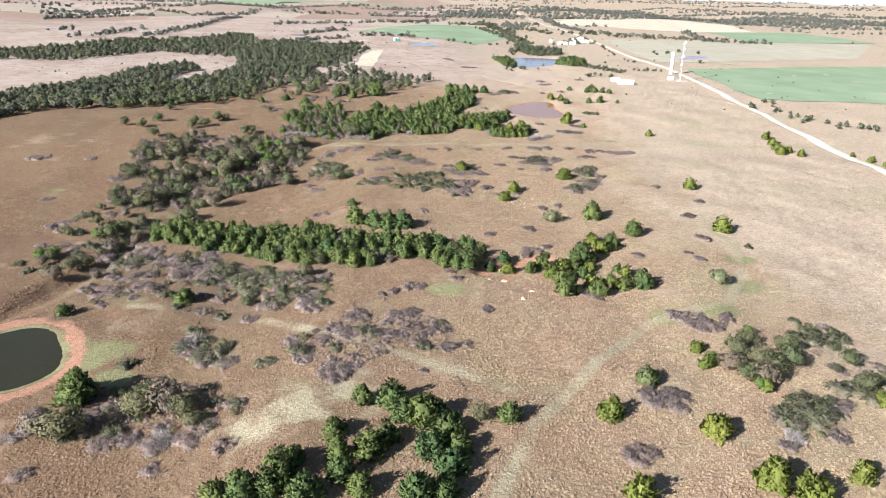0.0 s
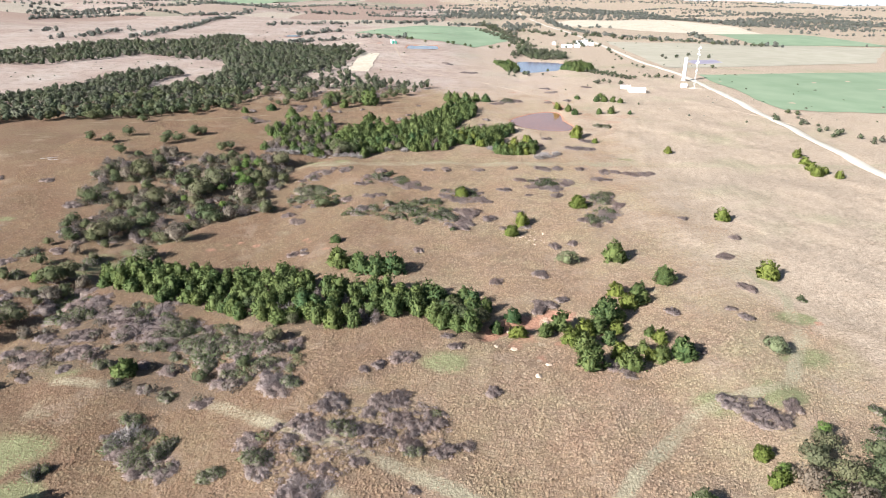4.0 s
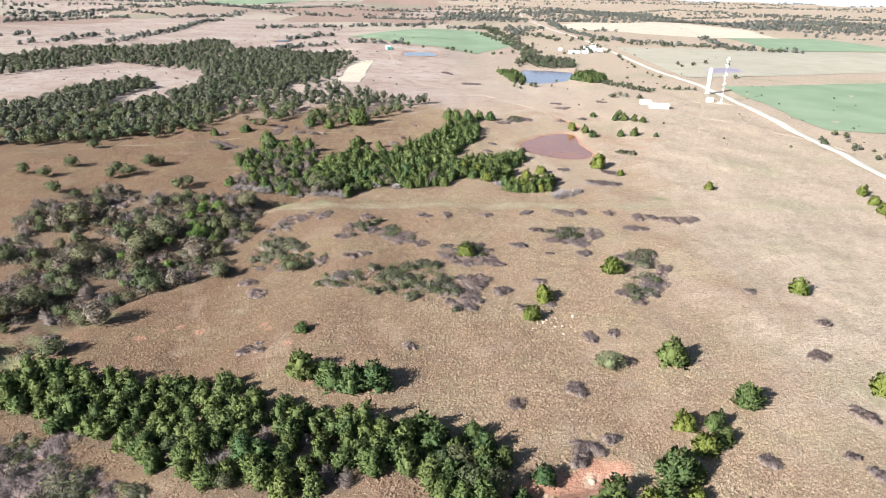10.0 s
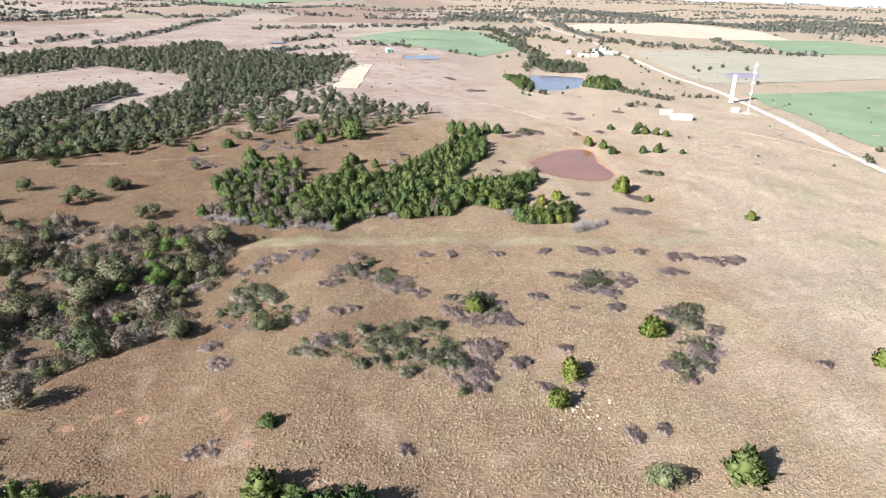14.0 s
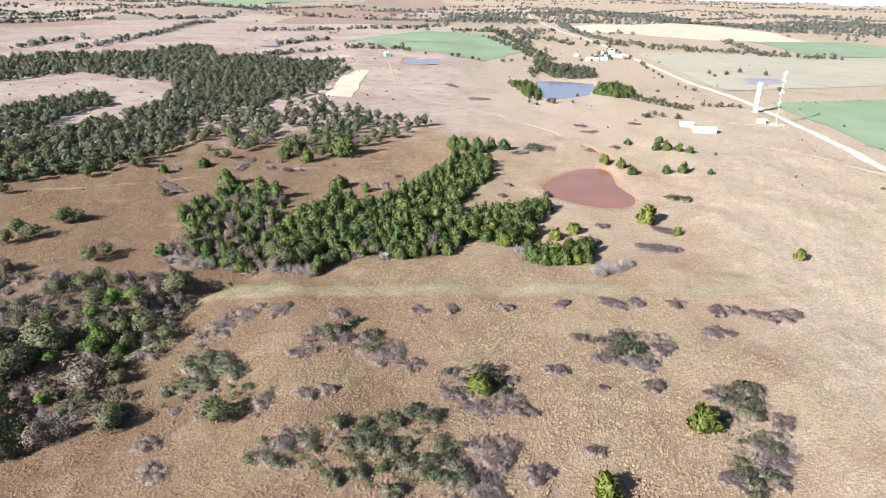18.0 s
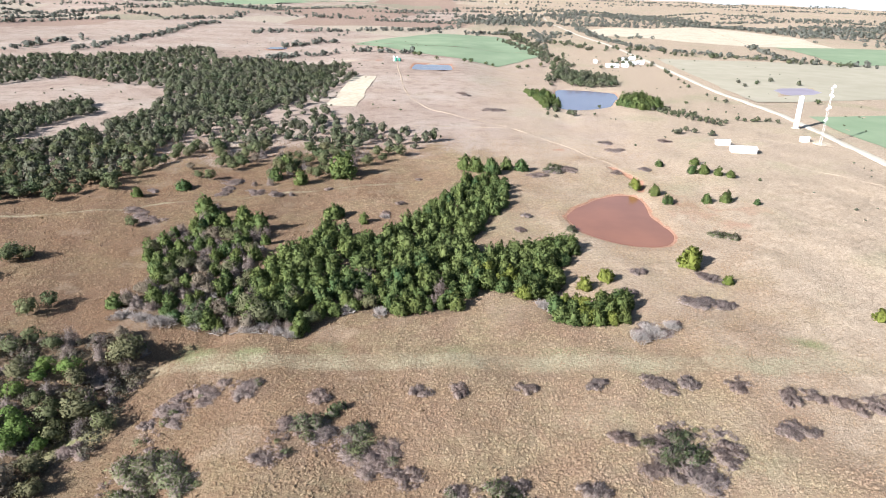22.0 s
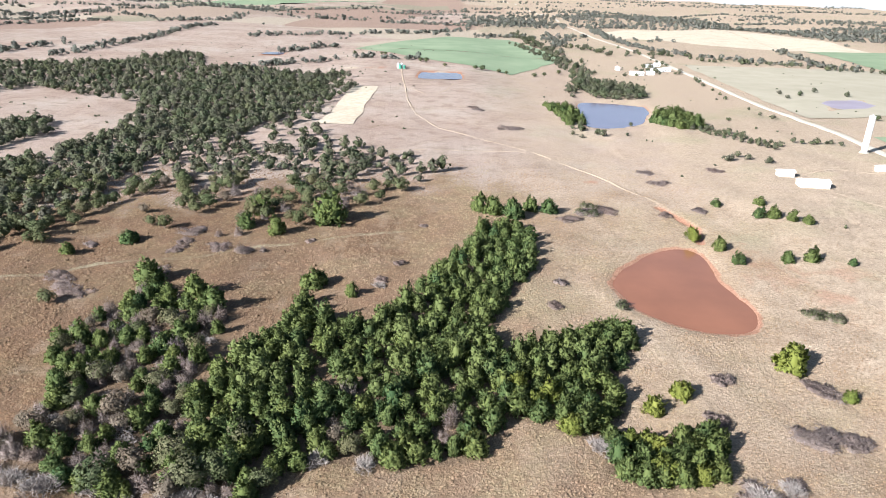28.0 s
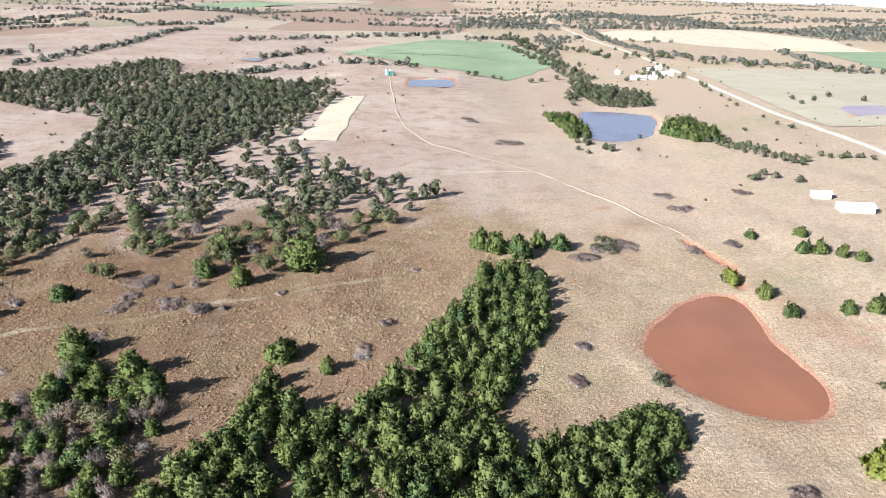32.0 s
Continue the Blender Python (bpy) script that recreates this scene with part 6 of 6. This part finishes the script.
def tank(name, label, x, y, tall, radius, mat):
    top = thing(name, label, "tank", x, y, 0, "well site tanks")
    tube("shell", mat, top, [(-0.2, radius), (tall * 0.33, radius), (tall * 0.335, radius + 0.04), (tall * 0.35, radius), (tall * 0.66, radius), (tall * 0.665, radius + 0.04), (tall * 0.68, radius), (tall, radius)], "", 28)
    tube("lid", mat, top, [(tall, radius + 0.05), (tall + 0.06, radius + 0.05), (tall + 0.5, radius * 0.2), (tall + 0.52, radius * 0.1)], "", 28)
    rod("pipe", STEEL, top, (radius + 0.1, 0, 0.1), (radius + 0.1, 0, tall), 0.06)
    tube("hatch", STEEL, top, [(tall + 0.3, 0.3), (tall + 0.62, 0.3), (tall + 0.66, 0.2)], "", 12)


tank("storage_tank", "teal steel storage tank at the well site", -44.5, 858.0, 3.0, 1.4, TEAL)
tank("storage_tank", "teal steel storage tank at the well site", -41.2, 859.0, 2.4, 1.2, TEAL)
tank("storage_tank", "white steel storage tank at the well site", -46.5, 861.5, 3.8, 1.0, WHITE)
tank("storage_tank", "white steel storage tank at the well site", -43.6, 861.8, 3.8, 0.9, WHITE)
standpipe(676.0, 3818.0, 34.0, 4.0)


# ---- stones and logs ----
def boulder(x, y, r, seed, label):
    rng = np.random.RandomState(seed)
    bm = bmesh.new()
    bmesh.ops.create_icosphere(bm, subdivisions=2, radius=1)
    d = rng.normal(0, 1, (5, 3))
    d /= np.linalg.norm(d, axis=1)[:, None]
    c = rng.uniform(0.55, 0.85, 5)
    for v in bm.verts:
        p = np.array(v.co)
        for k in range(5):
            h = p @ d[k]
            if h > c[k]:
                p = p - d[k] * (h - c[k])
        v.co = Vector(p * [r * 1.3, r, r * 0.6])
    me = bpy.data.meshes.new("boulder")
    bm.to_mesh(me)
    bm.free()
    me.materials.append(ROCK)
    ob = tagged(new("boulder", me), label, "rock", "stones in the grass")
    ob.matrix_world = pose(x, y, at_ground(x, y) + r * 0.15, 0, 0, rng.uniform(0, 360))


for k, (x, y, r) in enumerate([(24, 165, 0.7), (27, 170, 0.6), (20, 177, 0.7), (16, 178, 0.5), (17, 189, 0.9), (20, 187, 0.6), (30, 193, 0.7)]):
    boulder(x, y, r, 700 + k, "pale sandstone boulder beside the red gully")
rng = np.random.RandomState(720)
for k in range(34):
    boulder(32.5 + rng.normal(0, 3.2), 250.5 + rng.normal(0, 2.6), rng.uniform(0.16, 0.38), 730 + k, "small pale sandstone lying in the grass")


def log(x, y, ln, turn, seed):
    rng = np.random.RandomState(seed)
    a = math.radians(turn)
    bits = [limb(rng, (-ln / 2, 0, 0.12), (ln / 2, 0, 0.16), 0.17, 0.08, 5, 6)]
    for k in range(3):
        s = rng.uniform(-0.3, 0.45)
        bits.append(limb(rng, (s * ln, 0, 0.14), (s * ln + rng.uniform(0.3, 0.9), rng.choice([-1, 1]) * rng.uniform(0.5, 1.1), rng.uniform(0.2, 0.7)), 0.07, 0.02, 2, 5))
    ob = tagged(new("fallen_log", joined("fallen_log", bits, DEADWOOD).copy()), "bleached fallen log at the grove edge", "log", "fallen logs")
    ob.matrix_world = pose(x, y, at_ground(x, y), 0, 0, turn)


for k, (x, y, ln, tn) in enumerate([(-52, 355, 4.5, -12), (-41, 353.5, 3.8, -18), (-58, 356, 3.2, -8), (-46, 354.5, 3.0, 25), (-172, 344, 5, 10), (-168, 342, 4.5, -5), (-170, 345, 4, 20)]):
    log(x, y, ln, tn, 760 + k)


# ---- bunchgrass ----
def tussocks(name, count, x0, x1, y0, y1, lo, hi, seed, label):
    """Ragged tufts of bunchgrass over the open land, in drifts, thin on tracks and mown ground."""
    rng = np.random.RandomState(seed)
    x, y = rng.uniform(x0, x1, count), rng.uniform(y0, y1, count)
    first, second = covers(x, y)
    bare = np.maximum.reduce([first[:, 0] * 1.1, first[:, 1] * 1.2, first[:, 2] * 0.9, first[:, 3] * 0.9, second[:, 0], second[:, 1] * 0.6])
    drift = 0.62 + 0.42 * waves(x, y, 9, 88) + 0.25 * waves(x, y, 31, 89)
    shore = np.minimum.reduce([p.shore(x, y) for p in PONDS])
    keep = (rng.uniform(0, 1, count) > np.maximum(bare, smooth(y, 500, 590))) & (rng.uniform(0, 1, count) < drift) & (shore > 1.5)
    x, y, bare = x[keep], y[keep], bare[keep]
    n = len(x)
    r = rng.uniform(0, 1, n) ** 1.6 * (hi - lo) + lo
    r = r * (1 - 0.5 * bare)
    h = r * rng.uniform(0.8, 1.35, n)
    a0, z, sides = rng.uniform(0, 6.28, n), height(x, y), 4
    lean = rng.normal(0, 0.4, (n, 2)) * r[:, None] + r[:, None] * [0.2, 0.1]
    v, nn = [], []
    for k in range(sides):
        a = a0 + k * 2 * math.pi / sides + rng.normal(0, 0.25, n)
        q = r * rng.uniform(0.55, 1.35, n)
        v.append(np.stack([x + np.cos(a) * q, y + np.sin(a) * q, z - 0.05 + 0.25 * h * rng.uniform(-0.6, 1, n)], -1))
        nn.append(np.stack([np.cos(a) * 0.42, np.sin(a) * 0.42, np.ones(n)], -1))
    v.append(np.stack([x + lean[:, 0], y + lean[:, 1], z + h], -1))
    nn.append(np.stack([lean[:, 0] / r * 0.4, lean[:, 1] / r * 0.4, np.ones(n)], -1))
    b = (np.arange(n) * (sides + 1))[:, None]
    f = np.concatenate([np.concatenate([b + k, b + (k + 1) % sides, b + sides], 1) for k in range(sides)])
    v, nn = np.stack(v, 1).reshape(-1, 3), unit(np.stack(nn, 1).reshape(-1, 3))
    tagged(new(name, mesh_object(name, v, f, GRASS, False, nn)), label, "grass", kind="stuff")


tussocks("bunchgrass_south", 210000, -120, 95, 82, 230, 0.12, 0.38, 801, "rust and straw coloured bunchgrass of the south pasture")
tussocks("bunchgrass_middle", 270000, -175, 110, 230, 400, 0.12, 0.38, 802, "rust and straw coloured bunchgrass of the middle pasture")
tussocks("bunchgrass_north", 150000, -150, 130, 400, 590, 0.16, 0.46, 803, "rust and straw coloured bunchgrass of the north pasture")
